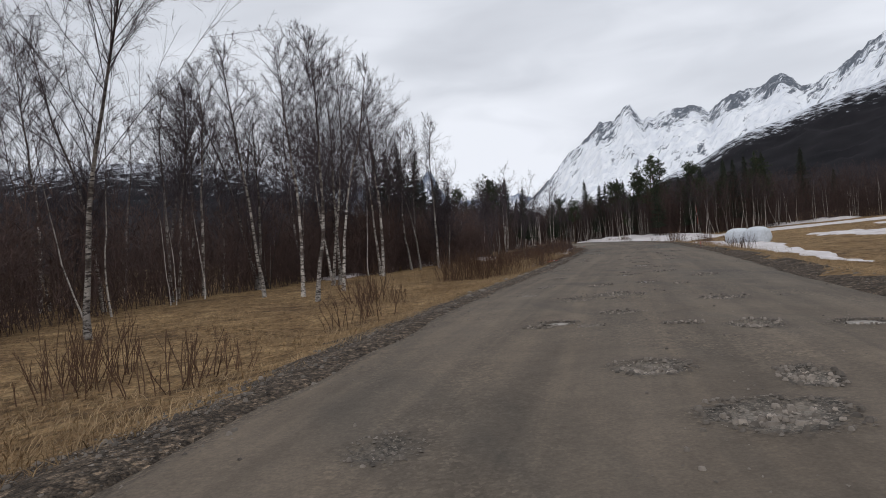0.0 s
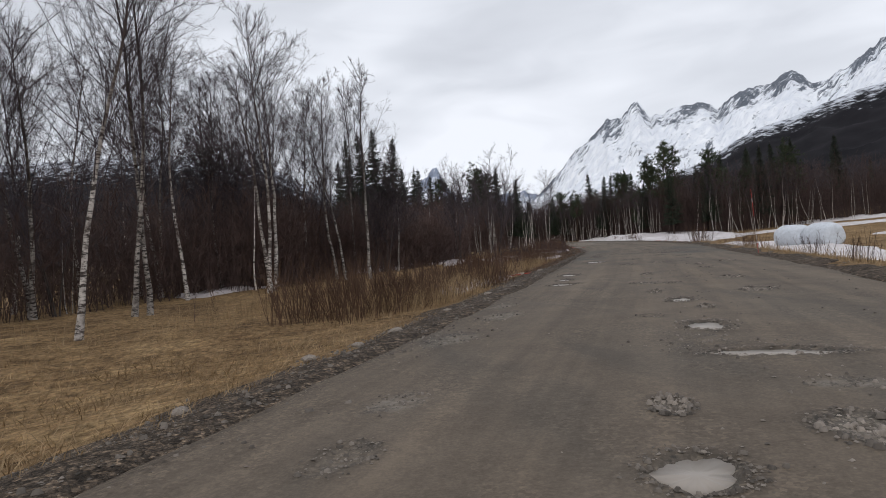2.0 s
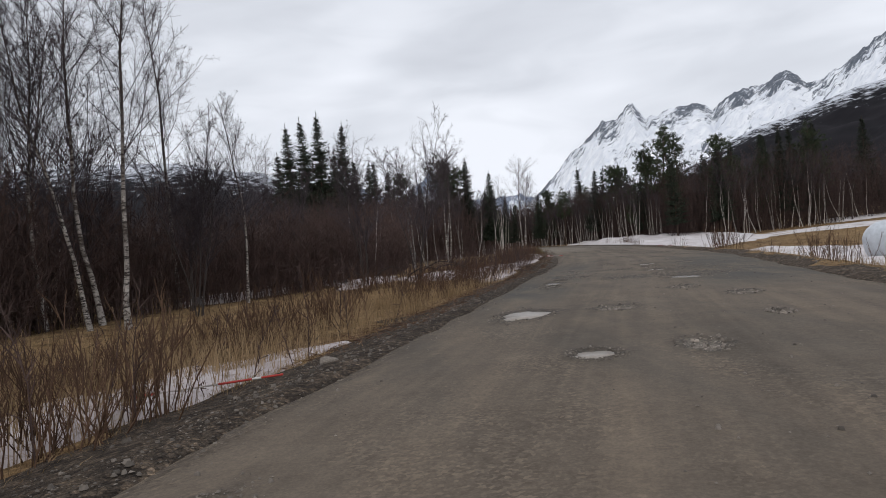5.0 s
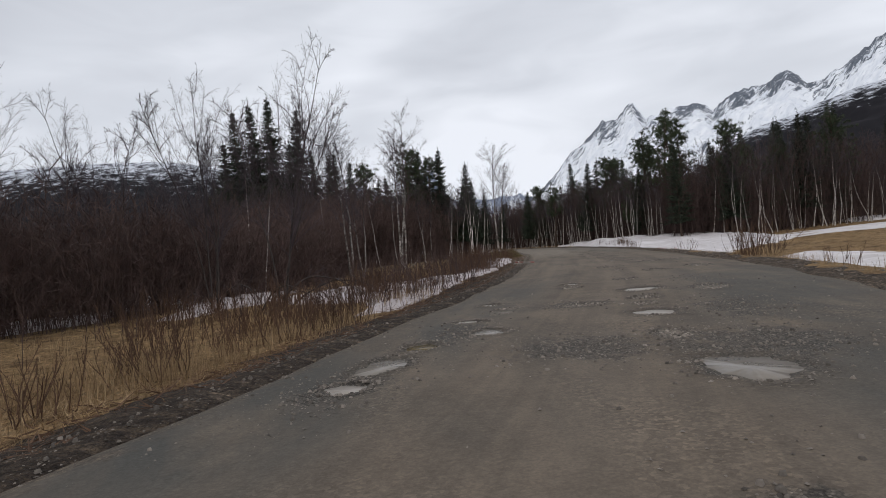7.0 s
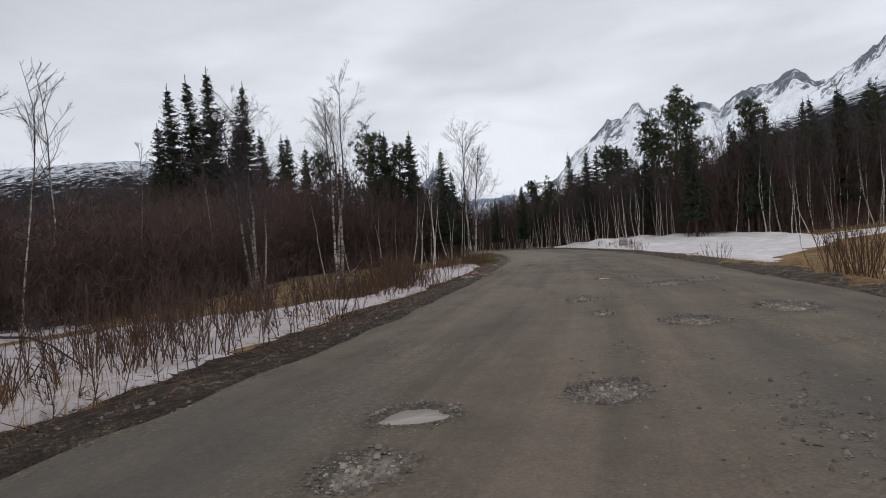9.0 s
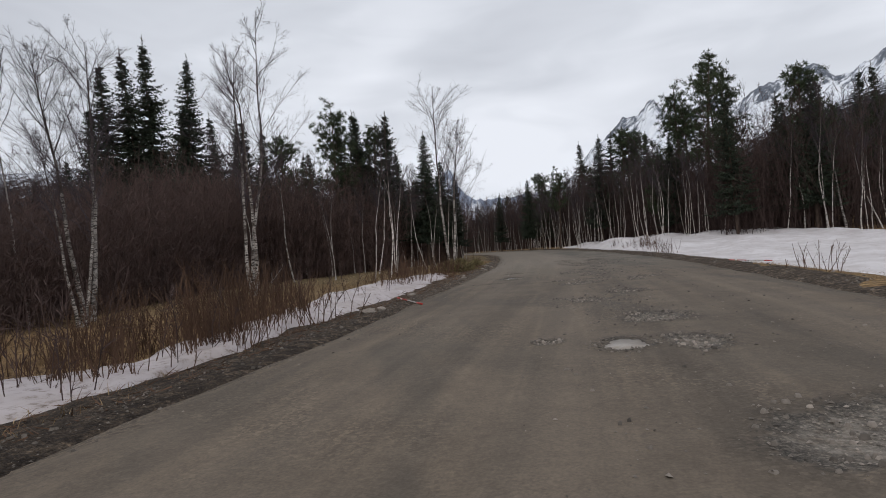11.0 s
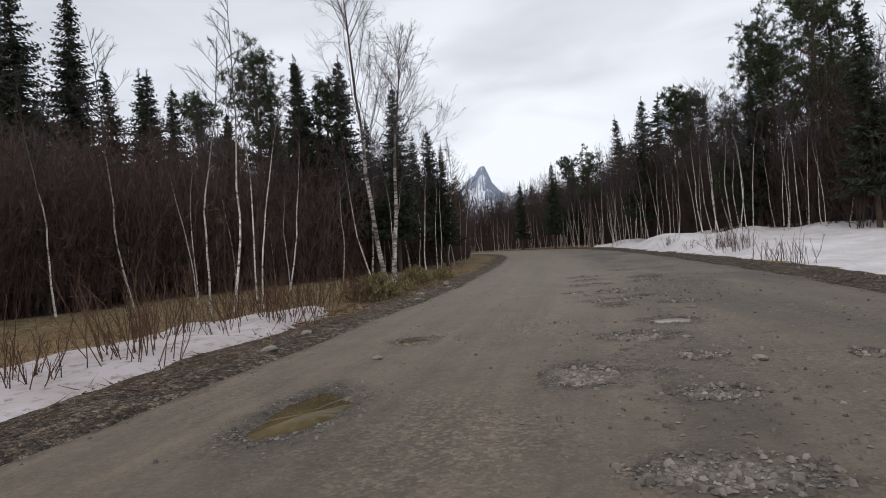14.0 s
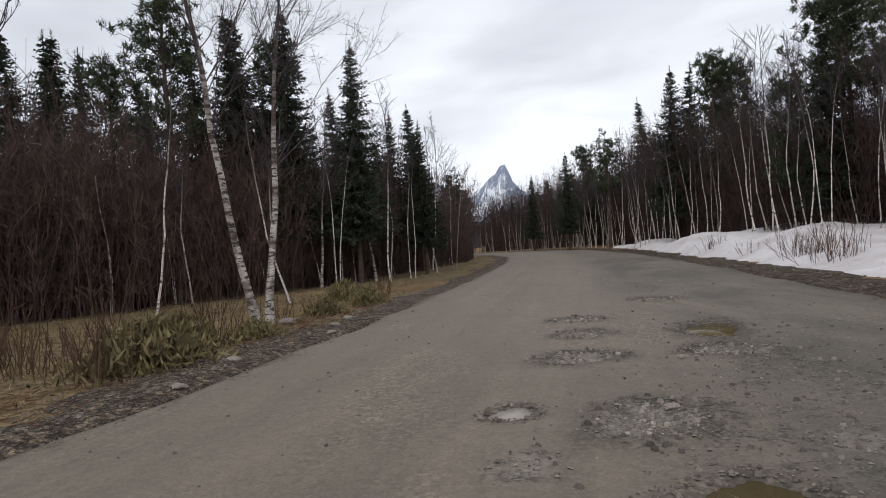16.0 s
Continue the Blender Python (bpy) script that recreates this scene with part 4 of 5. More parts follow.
# single trees that stand out: kind, x, y, turn, size
for ob, x, y, turn, size in [
    (BIRCHES[5], -5.0, 21.2, 20, 1.0), (BIRCHES[1], -7.7, 33.5, 80, 0.9), (BIRCHES[4], -7.3, 36.2, 10, 1.05), (BIRCHES[1], -3.7, 32.0, 200, 0.95),
    (BIRCHES[4], -1.9, 30.0, 150, 0.92), (BIRCHES[0], -1.6, 36.9, 300, 1.05), (BIRCHES[2], 0.5, 44.6, 45, 1.05), (BIRCHES[1], 4.2, 48.4, 60, 1.0),
    (BIRCHES[1], -1.3, 37.2, 250, 1.0), (BIRCHES[0], -2.3, 43.1, 100, 1.05), (BIRCHES[4], 0.6, 43.5, 140, 1.08), (BIRCHES[1], -5.5, 53.3, 190, 1.0),
]:
    stand(ob, x, y, turn, size)
for ob, x, y, turn, size in [
    (BIRCHES[2], -5.5, 39.0, 120, 1.05), (BIRCHES[4], -4.2, 45.5, 220, 1.1), (BIRCHES[0], -9.0, 30.5, 220, 1.0), (BIRCHES[1], -10.5, 26.0, 20, 0.9), (BIRCHES[4], -9.5, 42.0, 320, 1.1),
    (BIRCHES[0], -0.7, 32.3, 10, 0.95), (BIRCHES[4], -1.0, 27.0, 70, 0.85), (BIRCHES[3], -3.0, 50.0, 70, 1.15), (BIRCHES[3], 1.2, 52.5, 10, 0.9), (BIRCHES[4], 2.4, 50.9, 280, 1.0),
    (BIRCHES[3], 4.9, 51.5, 130, 0.78), (BIRCHES[0], 5.4, 55.2, 260, 0.72), (BIRCHES[3], 4.2, 53.0, 30, 0.75),
    (BIRCHES[3], -5.1, 55.6, 40, 1.25), (BIRCHES[0], -2.5, 53.6, 140, 1.05), (BIRCHES[3], -0.4, 51.8, 240, 1.15), (BIRCHES[4], 1.0, 50.6, 340, 0.95), (BIRCHES[3], -3.4, 46.6, 80, 1.1), (BIRCHES[0], 3.0, 49.0, 190, 0.85),
    (BIRCHES[3], 5.6, 64.5, 20, 0.62), (BIRCHES[3], 11.6, 57.7, 70, 0.86), (BIRCHES[3], 9.4, 59.2, 170, 0.86), (BIRCHES[3], 6.0, 60.5, 260, 0.82),
    (BIRCHES[2], 12.6, 74.8, 30, 0.58), (BIRCHES[6], 14.75, 82.4, 110, 1.0), (BIRCHES[2], 22.6, 90.1, 205, 0.9), (BIRCHES[2], 11.8, 76.6, 50, 0.9),
    (BIRCHES[4], 22.0, 105.6, 200, 0.75), (BIRCHES[1], 20.3, 103.0, 20, 0.7), (BIRCHES[0], 40.2, 109.4, 20, 0.85), (BIRCHES[1], 45.1, 93.0, 120, 0.85),
]:
    stand(ob, x, y, turn, size)
for ob, x, y, turn, size in [
    (SPRUCES[0], -1.0, 104.5, 0, 1.45), (SPRUCES[0], 0.9, 105.0, 70, 1.50), (SPRUCES[0], 2.4, 104.4, 140, 1.52), (SPRUCES[0], 4.6, 104.8, 200, 1.42), (SPRUCES[1], -2.3, 105.6, 200, 1.4), (SPRUCES[1], 3.4, 106.5, 20, 1.4),
    (SPRUCES[0], 6.4, 106.0, 90, 1.08), (SPRUCES[2], 7.6, 106.4, 10, 1.4), (SPRUCES[1], 8.4, 105.4, 90, 1.24), (SPRUCES[1], 9.7, 105.0, 10, 1.12), (PINES[2], 11.2, 105.0, 60, 1.3), (SPRUCES[2], 12.6, 105.2, 40, 1.03),
    (PINES[1], 15.6, 101.5, 0, 1.17), (SPRUCES[0], 17.2, 104.0, 120, 0.97), (PINES[2], 18.0, 105.6, 120, 1.35), (SPRUCES[1], 18.9, 104.2, 30, 1.17), (SPRUCES[1], 21.6, 104.4, 10, 1.0), (SPRUCES[2], 24.0, 108.0, 10, 0.8),
    (SPRUCES[1], 13.8, 103.2, 220, 0.9), (SPRUCES[2], 19.8, 110.0, 200, 1.1), (SPRUCES[0], 23.0, 116.0, 300, 0.7), (SPRUCES[1], 5.6, 100.6, 300, 0.95), (SPRUCES[1], 10.6, 101.8, 100, 0.85),
    (SPRUCES[1], 17.0, 105.3, 150, 1.22), (SPRUCES[0], 16.2, 102.8, 40, 0.88), (SPRUCES[2], 22.1, 112.0, 20, 0.97), (SPRUCES[1], 23.5, 112.2, 190, 0.9),
]:
    stand(ob, x, y, turn, size)
for ob, x, y, turn, size in [
    (PINES[0], 41.6, 101.6, 30, 1.06), (PINES[0], 43.2, 103.0, 200, 1.04), (PINES[1], 41.2, 104.6, 80, 1.06), (PINES[1], 40.0, 102.4, 140, 1.12), (PINES[0], 45.2, 104.2, 250, 1.02),
    (SPRUCES[1], 38.0, 115.6, 0, 1.05), (PINES[2], 39.7, 113.6, 40, 1.28), (PINES[2], 41.1, 114.3, 160, 1.26), (SPRUCES[2], 39.5, 117.0, 50, 1.2), (SPRUCES[1], 44.0, 118.8, 80, 1.1), (SPRUCES[0], 47.0, 128.9, 0, 1.05), (SPRUCES[0], 42.4, 135.9, 60, 1.1),
    (SPRUCES[1], 35.3, 138.9, 20, 0.95), (PINES[2], 37.5, 141.0, 20, 1.25), (SPRUCES[2], 33.0, 150.0, 20, 1.0), (PINES[1], 36.8, 128.0, 20, 0.9), (PINES[2], 47.4, 100.0, 20, 1.4), (SPRUCES[0], 54.0, 101.0, 20, 0.95),
    (SPRUCES[0], 62.0, 104.0, 90, 1.05), (SPRUCES[1], 70.0, 106.0, 60, 1.3), (PINES[1], 58.0, 100.0, 60, 1.15), (SPRUCES[1], 50.5, 103.0, 10, 1.1),
]:
    stand(ob, x, y, turn, size)
# small spruces and pines close the view where the road bends away
for i in range(30):
    y = 140 + 1.5 * i
    for x in (float(np.interp(y, FINE_Y, FINE_X)) + 6 + 7 * rng.random(), float(np.interp(y, FINE_Y, FINE_X)) - 5 - 6 * rng.random()):
        if rng.random() < 0.4:
            stand((SPRUCES + PINES)[i % 6], x, y, rng.uniform(0, 360), rng.uniform(0.6, 0.95))

# ---- woods: where they begin, on either side ----
LEFT_Y = [-40, 18, 22, 30, 36, 40, 44, 47, 51, 55, 58, 64, 70, 80, 86, 91, 94, 97, 99.5, 104, 109, 125, 140, 160, 180]
LEFT_X = [-24, -10, -8.5, -8.0, -6.6, -5.0, -2.2, 0.8, 1.4, 4.0, 7.0, 9.4, 11.0, 11.4, 11.2, 11.4, 12.4, 14.6, 17.0, 18.9, 21.2, 25.5, 26.0, 21.0, 14.0]
RIGHT_Y = [92, 95, 105, 118, 135, 150, 165, 182]
RIGHT_X = [46, 39.5, 38.2, 37.5, 38.0, 36.5, 33, 27]


def wood_spots(count, deep, side):
    """Random places in the wood: on the left of the road, on its right, or along the far edge of the right-hand field."""
    if side in ("left", "thick"):
        y = rng.uniform(12, 165, count) if side == "left" else rng.uniform(44, 97, count)
        return np.interp(y, LEFT_Y, LEFT_X) - deep * rng.random(count) ** 1.7, y
    if side == "right":
        y = rng.uniform(95, 185, count)
        return np.interp(y, RIGHT_Y, RIGHT_X) + 0.8 + deep * rng.random(count) ** 1.7, y
    if side == "bend":
        y = rng.uniform(148, 186, count)
        return road_x(y) + np.where(rng.random(count) < 0.6, 1, -1) * (5.0 + deep * rng.random(count)), y
    if side == "verge":
        y = rng.choice([58, 64, 70, 76, 39], count, p=[0.40, 0.34, 0.09, 0.03, 0.14]) + rng.normal(0, 2.6, count)
        return road_x(y) - (half_width(y) + 1.1 + deep * rng.random(count) ** 1.3) / road_cos(y), y
    if side == "front":
        y = rng.uniform(90, 114, count)
        return np.interp(y, LEFT_Y, LEFT_X) + np.interp(y, [92, 97, 104], [0.2, 1.6, 1.0]) - deep * rng.random(count), y
    if side == "deep":
        y = rng.uniform(90, 118, count)
        return np.interp(y, LEFT_Y, LEFT_X) - 0.6 - deep * rng.random(count) ** 1.4, y
    x = rng.uniform(39, 125, count)
    return x, np.interp(x, [39, 46, 65, 125], [95, 93, 98, 104]) + deep * rng.random(count) ** 1.7


def brush(count, deep, side, tall, name, label):
    """Dense leafless undergrowth: thin stems with side twigs, nobody could count them."""
    x, y = wood_spots(count, deep, side)
    h = rng.uniform(*tall, count)
    if side in ("left", "thick"):
        h = h * np.interp(y, [30, 44, 51, 57, 62, 77, 85, 100], [0.74, 0.82, 0.85, 0.70, 0.60, 0.62, 1.0, 1.2])
    if side == "right":
        h = h * np.interp(y, [100, 118, 150], [0.9, 1.15, 1.35])
    foot = np.stack([x, y, ground_z(x, y) - 0.05], -1)
    way = unit(np.stack([rng.normal(0, 0.16, count), rng.normal(0, 0.16, count), np.ones(count)], -1))
    mid = foot + way * (h * 0.5)[:, None]
    top = mid + unit(way + rng.normal(0, 0.16, (count, 3))) * (h * 0.5)[:, None]
    bag = Bag()
    r = 0.005 + 0.0019 * h
    bag.add(*prisms(foot, mid, r, r * 0.65))
    bag.add(*prisms(mid, top, r * 0.65, 0.004))
    wide = 0.006 if side == "verge" else 0.010 if side == "thick" else 0.012 if side == "left" else 0.013
    for _ in range(14):
        k = rng.uniform(0.10, 0.97, count)[:, None]
        p = np.where(k < 0.5, foot + (mid - foot) * 2 * k, mid + (top - mid) * (2 * k - 1))
        out = unit(way * 0.8 + rng.normal(0, 0.55, (count, 3))) * np.minimum(h * rng.uniform(0.08, 0.26, count), 0.85)[:, None]
        bag.add(*blades(rng, p, p + out, np.full(count, wide)))
        q = p + out * 0.4
        out2 = unit(out + rng.normal(0, 0.35, (count, 3)) * np.linalg.norm(out, axis=1)[:, None]) * np.minimum(h * 0.12, 0.5)[:, None]
        bag.add(*blades(rng, q, q + out2, np.full(count, 0.8 * wide)))
    return tagged(new(name, bag.mesh(name, BRUSH)), label, "undergrowth", kind="stuff")


brush(11000, 17, "left", (2.4, 6.4), "undergrowth", "dense dark leafless undergrowth among the birches")
brush(5600, 8, "thick", (2.0, 5.6), "undergrowth", "dense dark leafless alder thicket beside the road")
brush(2200, 15, "deep", (4.5, 8.2), "undergrowth", "tall dark leafless wood behind the slender birches")
brush(1900, 4.2, "front", (2.6, 6.0), "undergrowth", "brown leafless brushwood in front of the spruces")
brush(460, 6.5, "verge", (0.5, 1.5), "low_brush", "low dark leafless twigs standing out of the roadside snow")
brush(8200, 14, "right", (2.6, 7.6), "undergrowth", "dense dark leafless undergrowth under pines and birches")
brush(2300, 14, "bend", (4.5, 9.5), "undergrowth", "dark leafless wood where the road bends away")
brush(5600, 13, "field", (3.5, 9.5), "undergrowth", "dense dark leafless wood edge behind the field")

for side, count, deep, out in (("left", 28, 6, 0.8), ("right", 128, 3.6, 2.2), ("field", 46, 6, 1.2)):
    xs, ys = wood_spots(count, deep, side)
    for i, (x, y) in enumerate(zip(xs, ys)):
        x, y = (x + out, y) if side == "left" else (x - out, y) if side == "right" else (x, y - out)
        stand(SLIM[i % 3], x, y, rng.uniform(0, 360), rng.uniform(0.85, 1.3) * {"left": 0.85, "right": 0.92, "field": 1.15}[side], (rng.normal(0, 1.8), rng.normal(0, 1.8)))
for i in range(26):
    x = 42.5 + 0.8 * i + rng.normal(0, 0.4)
    y = float(np.interp(x, [39, 46, 65, 125], [95, 93, 98, 104])) - 0.9 + 1.5 * rng.random()
    stand(SLIM[i % 3], x, y, 97 * i, rng.uniform(1.0, 1.35), (rng.normal(0, 3.0), rng.normal(0, 3.0)))
for i, (x, y) in enumerate([(18.6, 87.2), (19.3, 86.8), (19.5, 87.9), (18.2, 95.1), (15.1, 98.3), (13.4, 98.7), (11.7, 99.7), (17.9, 103.6), (20.2, 105.9), (22.0, 108.5), (19.5, 105.7), (20.6, 107.8),
                            (12.6, 91.0), (14.0, 92.6), (16.2, 92.2), (20.9, 97.0), (22.6, 104.2), (23.2, 106.8), (24.0, 110.5), (23.6, 113.0), (24.6, 117.0), (17.0, 99.5), (19.0, 101.0), (21.4, 100.6)]):
    stand(SLIM[i % 3], x + 0.4, y - 1.2, 137 * i, 0.95 + 0.04 * (i % 7), (3.0 * math.sin(2.1 * i), 3.0 * math.cos(1.7 * i)))
for i in range(20):
    y = 25 + 1.6 * i
    stand(BIRCHES[(0, 1, 4)[i % 3]], float(np.interp(y, LEFT_Y, LEFT_X)) - 1.5 - 9 * rng.random(), y, rng.uniform(0, 360), rng.uniform(0.85, 1.1))
for side, count, deep, kinds in (("left", 38, 18, SPRUCES * 2 + PINES[1:] + SPRUCES[:1]), ("right", 28, 16, SPRUCES * 2 + PINES), ("field", 24, 16, SPRUCES * 2 + PINES)):
    xs, ys = wood_spots(count, deep, side)
    for i, (x, y) in enumerate(zip(xs, ys)):
        if side == "left" and y < 90:
            if i % 3 == 0:
                turn, size = rng.uniform(0, 360), rng.uniform(0.75, 1.0)
                if not 60 < y < 82:  # only low thicket grows here
                    stand(BIRCHES[i % 5], x, y, turn, size)
        else:
            stand(kinds[i % 9], x, y, rng.uniform(0, 360), rng.uniform(0.7, 1.0) * {"left": 0.8, "right": 0.85, "field": 1.05}[side])

# ---- shoulders: strips of dark gravel and soil along both edges of the road ----


def from_edge(y, u, side):
    """The x of a point u metres outside the road's edge, on its left (-1) or right (1)."""
    return road_x(y) + side * (half_width(y) + u) / road_cos(y)


def build_shoulder(side, label):
    ys = steps((-20, 4, 2), (4, 130, 0.25), (130, 200, 2))
    ks = np.linspace(0, 1, 12)
    y, k = np.meshgrid(ys, ks, indexing="ij")
    wide = (np.interp(y, [30, 38, 54, 62, 74, 80, 86, 92], [0.85, 1.35, 1.5, 1.9, 1.75, 1.3, 0.8, 0.6]) if side < 0 else np.interp(y, [60, 74, 90], [0.5, 0.6, 0.7])) + np.where((side > 0) & (y > 68), 0.5, 1.0) * (0.26 * np.sin(y * 0.9 + side) + 0.18 * np.sin(y * 2.3) + 0.13 * np.sin(y * 6.1) + 0.07 * np.sin(y * 14.3))
    u = -0.30 + k * (wide + 0.30)
    x = from_edge(y, u, side)
    z = np.maximum(ground_z(x, y), -0.035) * (u < 0) + ground_z(x, y) * (u >= 0)
    z = z + 0.035 * np.sin(np.pi * k) ** 0.6 + 0.02 * wave(x, y, 5.0, 2.0, 0.5) * np.sin(np.pi * k) - 0.02 * (k > 0.99) - 0.05 * (k < 0.01)
    v = np.stack([x, y, z], -1).reshape(-1, 3)
    me = mesh_of("trim", v, grid_faces(len(ys), len(ks)), SOIL, True)
    humus = np.interp(y, [24, 34, 44, 56, 66, 72, 84], [0.15, 0.5, 0.85, 0.95, 0.8, 0.32, 0.0]) if side < 0 else np.full(y.shape, 0.35)
    me.attributes.new("humus", "FLOAT", "POINT").data.foreach_set("value", humus.ravel().astype(np.float32))
    return tagged(new("trim", me), label, "road shoulder", kind="structure")


build_shoulder(-1, "dark gravel shoulder between road and meadow")
build_shoulder(1, "gravel and withered grass shoulder along the road")

# ---- snow lying in sheets and banks ----


def snow_sheet(ys, inner, outer, tall, side, label, name="snow_patch", seed=0.0, bays=0.0):
    """Old snow between two distances from the road's edge, thinning out to a ragged border."""
    y0, y1 = ys[0], ys[-1]
    yy = np.linspace(y0, y1, max(12, int((y1 - y0) / 0.22)))
    ks = np.linspace(0, 1, 22)
    y, k = np.meshgrid(yy, ks, indexing="ij")
    lo, hi = np.interp(yy, ys, inner)[:, None], np.interp(yy, ys, outer)[:, None]
    rag = 0.22 * np.sin(y * 1.9 + seed) + 0.16 * np.sin(y * 4.3 + 2 * seed) + 0.07 * np.sin(y * 9.7)
    lo, hi = lo + rag * 0.6, hi + 0.8 * np.roll(rag, 7, axis=0) + 0.12 * np.sin(y * 3.1)
    wide = bays * (hi - lo)
    lo = lo + wide * (0.10 * np.sin(y * 0.83 + 2 * seed) + 0.07 * np.sin(y * 1.71 + seed))
    hi = hi + wide * (0.13 * np.sin(y * 0.67 + seed) + 0.09 * np.sin(y * 1.47 + 3 * seed))
    u = lo + (hi - lo) * k
    x = from_edge(y, u, side)
    ends = np.minimum(smooth(0, 1.2, y - y0), smooth(0, 1.2, y1 - y))
    rim = np.minimum(smooth(0, 0.18, k), smooth(0, 0.18, 1 - k)) * ends
    h = np.interp(yy, ys, tall)[:, None] * (0.8 + 0.35 * wave(x, y, 0.8, 0.5, seed)) + 0.03 * wave(x, y, 3.3, 1.3, seed)
    z = ground_z(x, y) + np.maximum(h, 0.02) * rim - 0.05 * (1 - rim)
    v = np.stack([x, y, z], -1).reshape(-1, 3)
    return tagged(new(name, mesh_of(name, v, grid_faces(len(yy), len(ks)), DIRTY_SNOW if side < 0 else SNOW, True)), label, "snow")


LEFT_SNOW = "dirty old snow patch on the withered roadside grass"
snow_sheet([34.5, 37, 38.5, 40, 41.5, 42.8], [1.6, 1.6, 1.4, 1.0, 1.2, 1.5], [2.2, 3.2, 3.7, 3.5, 2.9, 1.8], [.05, .08, .12, .14, .10, .06], -1, LEFT_SNOW, seed=0.3)
snow_sheet([54.2, 56.4, 58.4, 60, 62.5, 64.5, 68], [1.6, 1.1, 1.2, 1.4, 1.0, 0.8, 1.1], [2.4, 2.8, 3.6, 6.8, 8.6, 7.4, 2.8], [.05, .09, .12, .13, .13, .12, .06], -1, LEFT_SNOW, seed=1.1)
snow_sheet([64.5, 68, 72, 75, 79, 82, 84, 85.6], [0.8, 1.0, 0.8, 0.65, 0.75, 0.8, 1.2, 2.2], [1.6, 2.3, 3.1, 3.6, 3.9, 4.3, 4.2, 2.6], [.08, .16, .18, .17, .16, .15, .10, .05], -1, LEFT_SNOW, seed=2.4)
for k, (y0, y1, a, b) in enumerate([(43, 50, 13.0, 16.0), (57.5, 63, 7.6, 9.2), (55, 63, 11.5, 15.5), (60, 67, 8.5, 11.5), (63, 71, 11.5, 15.5), (66, 73, 15, 19), (88, 97, 15, 19), (16, 21, 10, 12.5)]):
    snow_sheet([y0, (y0 + y1) / 2, y1], [a, a - 0.3, a], [a + 0.8, b, a + 0.8], [.08, .22, .08], -1, "old snow lying at the foot of the leafless wood", seed=k * 1.7, bays=0.8)
snow_sheet([71, 75, 80, 86, 92, 99, 108, 118, 128], [1.8, 1.3, 0.8, 0.3, 0.0, 0.05, 0.3, 0.8, 1.2], [3.0, 4.5, 9.5, 14, 14, 11, 9, 6.5, 2.5], [.05, .08, .10, .18, .36, .58, .62, .42, .10], 1,
           "long bank of old ploughed snow beside the road", "snow_bank", 3.0)
snow_sheet([24, 30, 38, 47, 55, 61, 66], [2.6, 2.6, 2.7, 2.3, 1.5, 1.7, 3.4], [3.0, 3.8, 4.4, 6.0, 6.3, 6.6, 4.6], [.05, .08, .11, .13, .13, .12, .05], 1, "melting snow strip on the field's edge", seed=4.0, bays=0.5)
for k, (y0, y1, a, b) in enumerate([(44, 60, 12, 16.5), (36, 54, 22, 27), (58, 75, 26, 33)]):
    snow_sheet([y0, (y0 + y1) / 2, y1], [a, a - 0.8, a], [a + 1.0, b, a + 1.4], [.06, .14, .06], 1, "melting snow strip on the straw-coloured field", seed=5 + k, bays=1.0)
snow_sheet([84.5, 87, 89.5, 91.5], [7, 7.5, 9, 12], [50, 75, 90, 60], [.05, .12, .14, .05], 1, "snow along the wood's edge behind the field", seed=9.0)
snow_sheet([96, 99, 102], [24, 24, 24], [36, 42, 36], [.2, .5, .2], 1, "snow lying among the trees behind the field", seed=9.6)

# ---- puddles in the holes ----


def build_puddles():
    wet = [k for k in range(len(HOLES)) if KIND[k] in "wbt"]
    for k in wet:
        h = HOLES[k]
        a = np.linspace(0, 2 * np.pi, 80, endpoint=False)
        c = float(road_cos(h[1]))
        s = math.sqrt(1 - c * c)
        rag = 0.82 * (1 + 0.10 * np.sin(2 * a + h[0] * 9) + 0.09 * np.sin(3 * a + h[0] * 7) + 0.07 * np.sin(5 * a + h[1] * 5) + 0.05 * np.sin(9 * a + h[1] * 3) + 0.03 * np.sin(17 * a + h[0] * 4) + 0.02 * np.sin(29 * a))
        along, across = h[2] * np.sin(a) * rag, h[3] * np.cos(a) * rag
        x, y = h[0] + along * s + across * c, h[1] + along * c - across * s
        base = float(np.median(road_z(h[0] + 1.9 * (x - h[0]), h[1] + 1.9 * (y - h[1]))))
        level = base - h[4] * 0.22
        v = np.concatenate([np.stack([x, y, np.full(80, level)], -1), [[h[0], h[1], level]], np.stack([x, y, np.full(80, level - 0.2)], -1)])
        i = np.arange(80)
        j = (i + 1) % 80
        top = np.stack([i, j, np.full(80, 80)], 1)
        sides = np.stack([i, i + 81, j + 81, j], 1)
        tagged(new("puddle", mesh_of("puddle", v, [top, sides], {"b": BROWN_WATER, "t": TURBID_WATER}.get(KIND[k], WATER))), "shallow muddy puddle in a pothole reflecting the sky", "puddle", "puddles in the road")


build_puddles()

# ---- loose stones ----


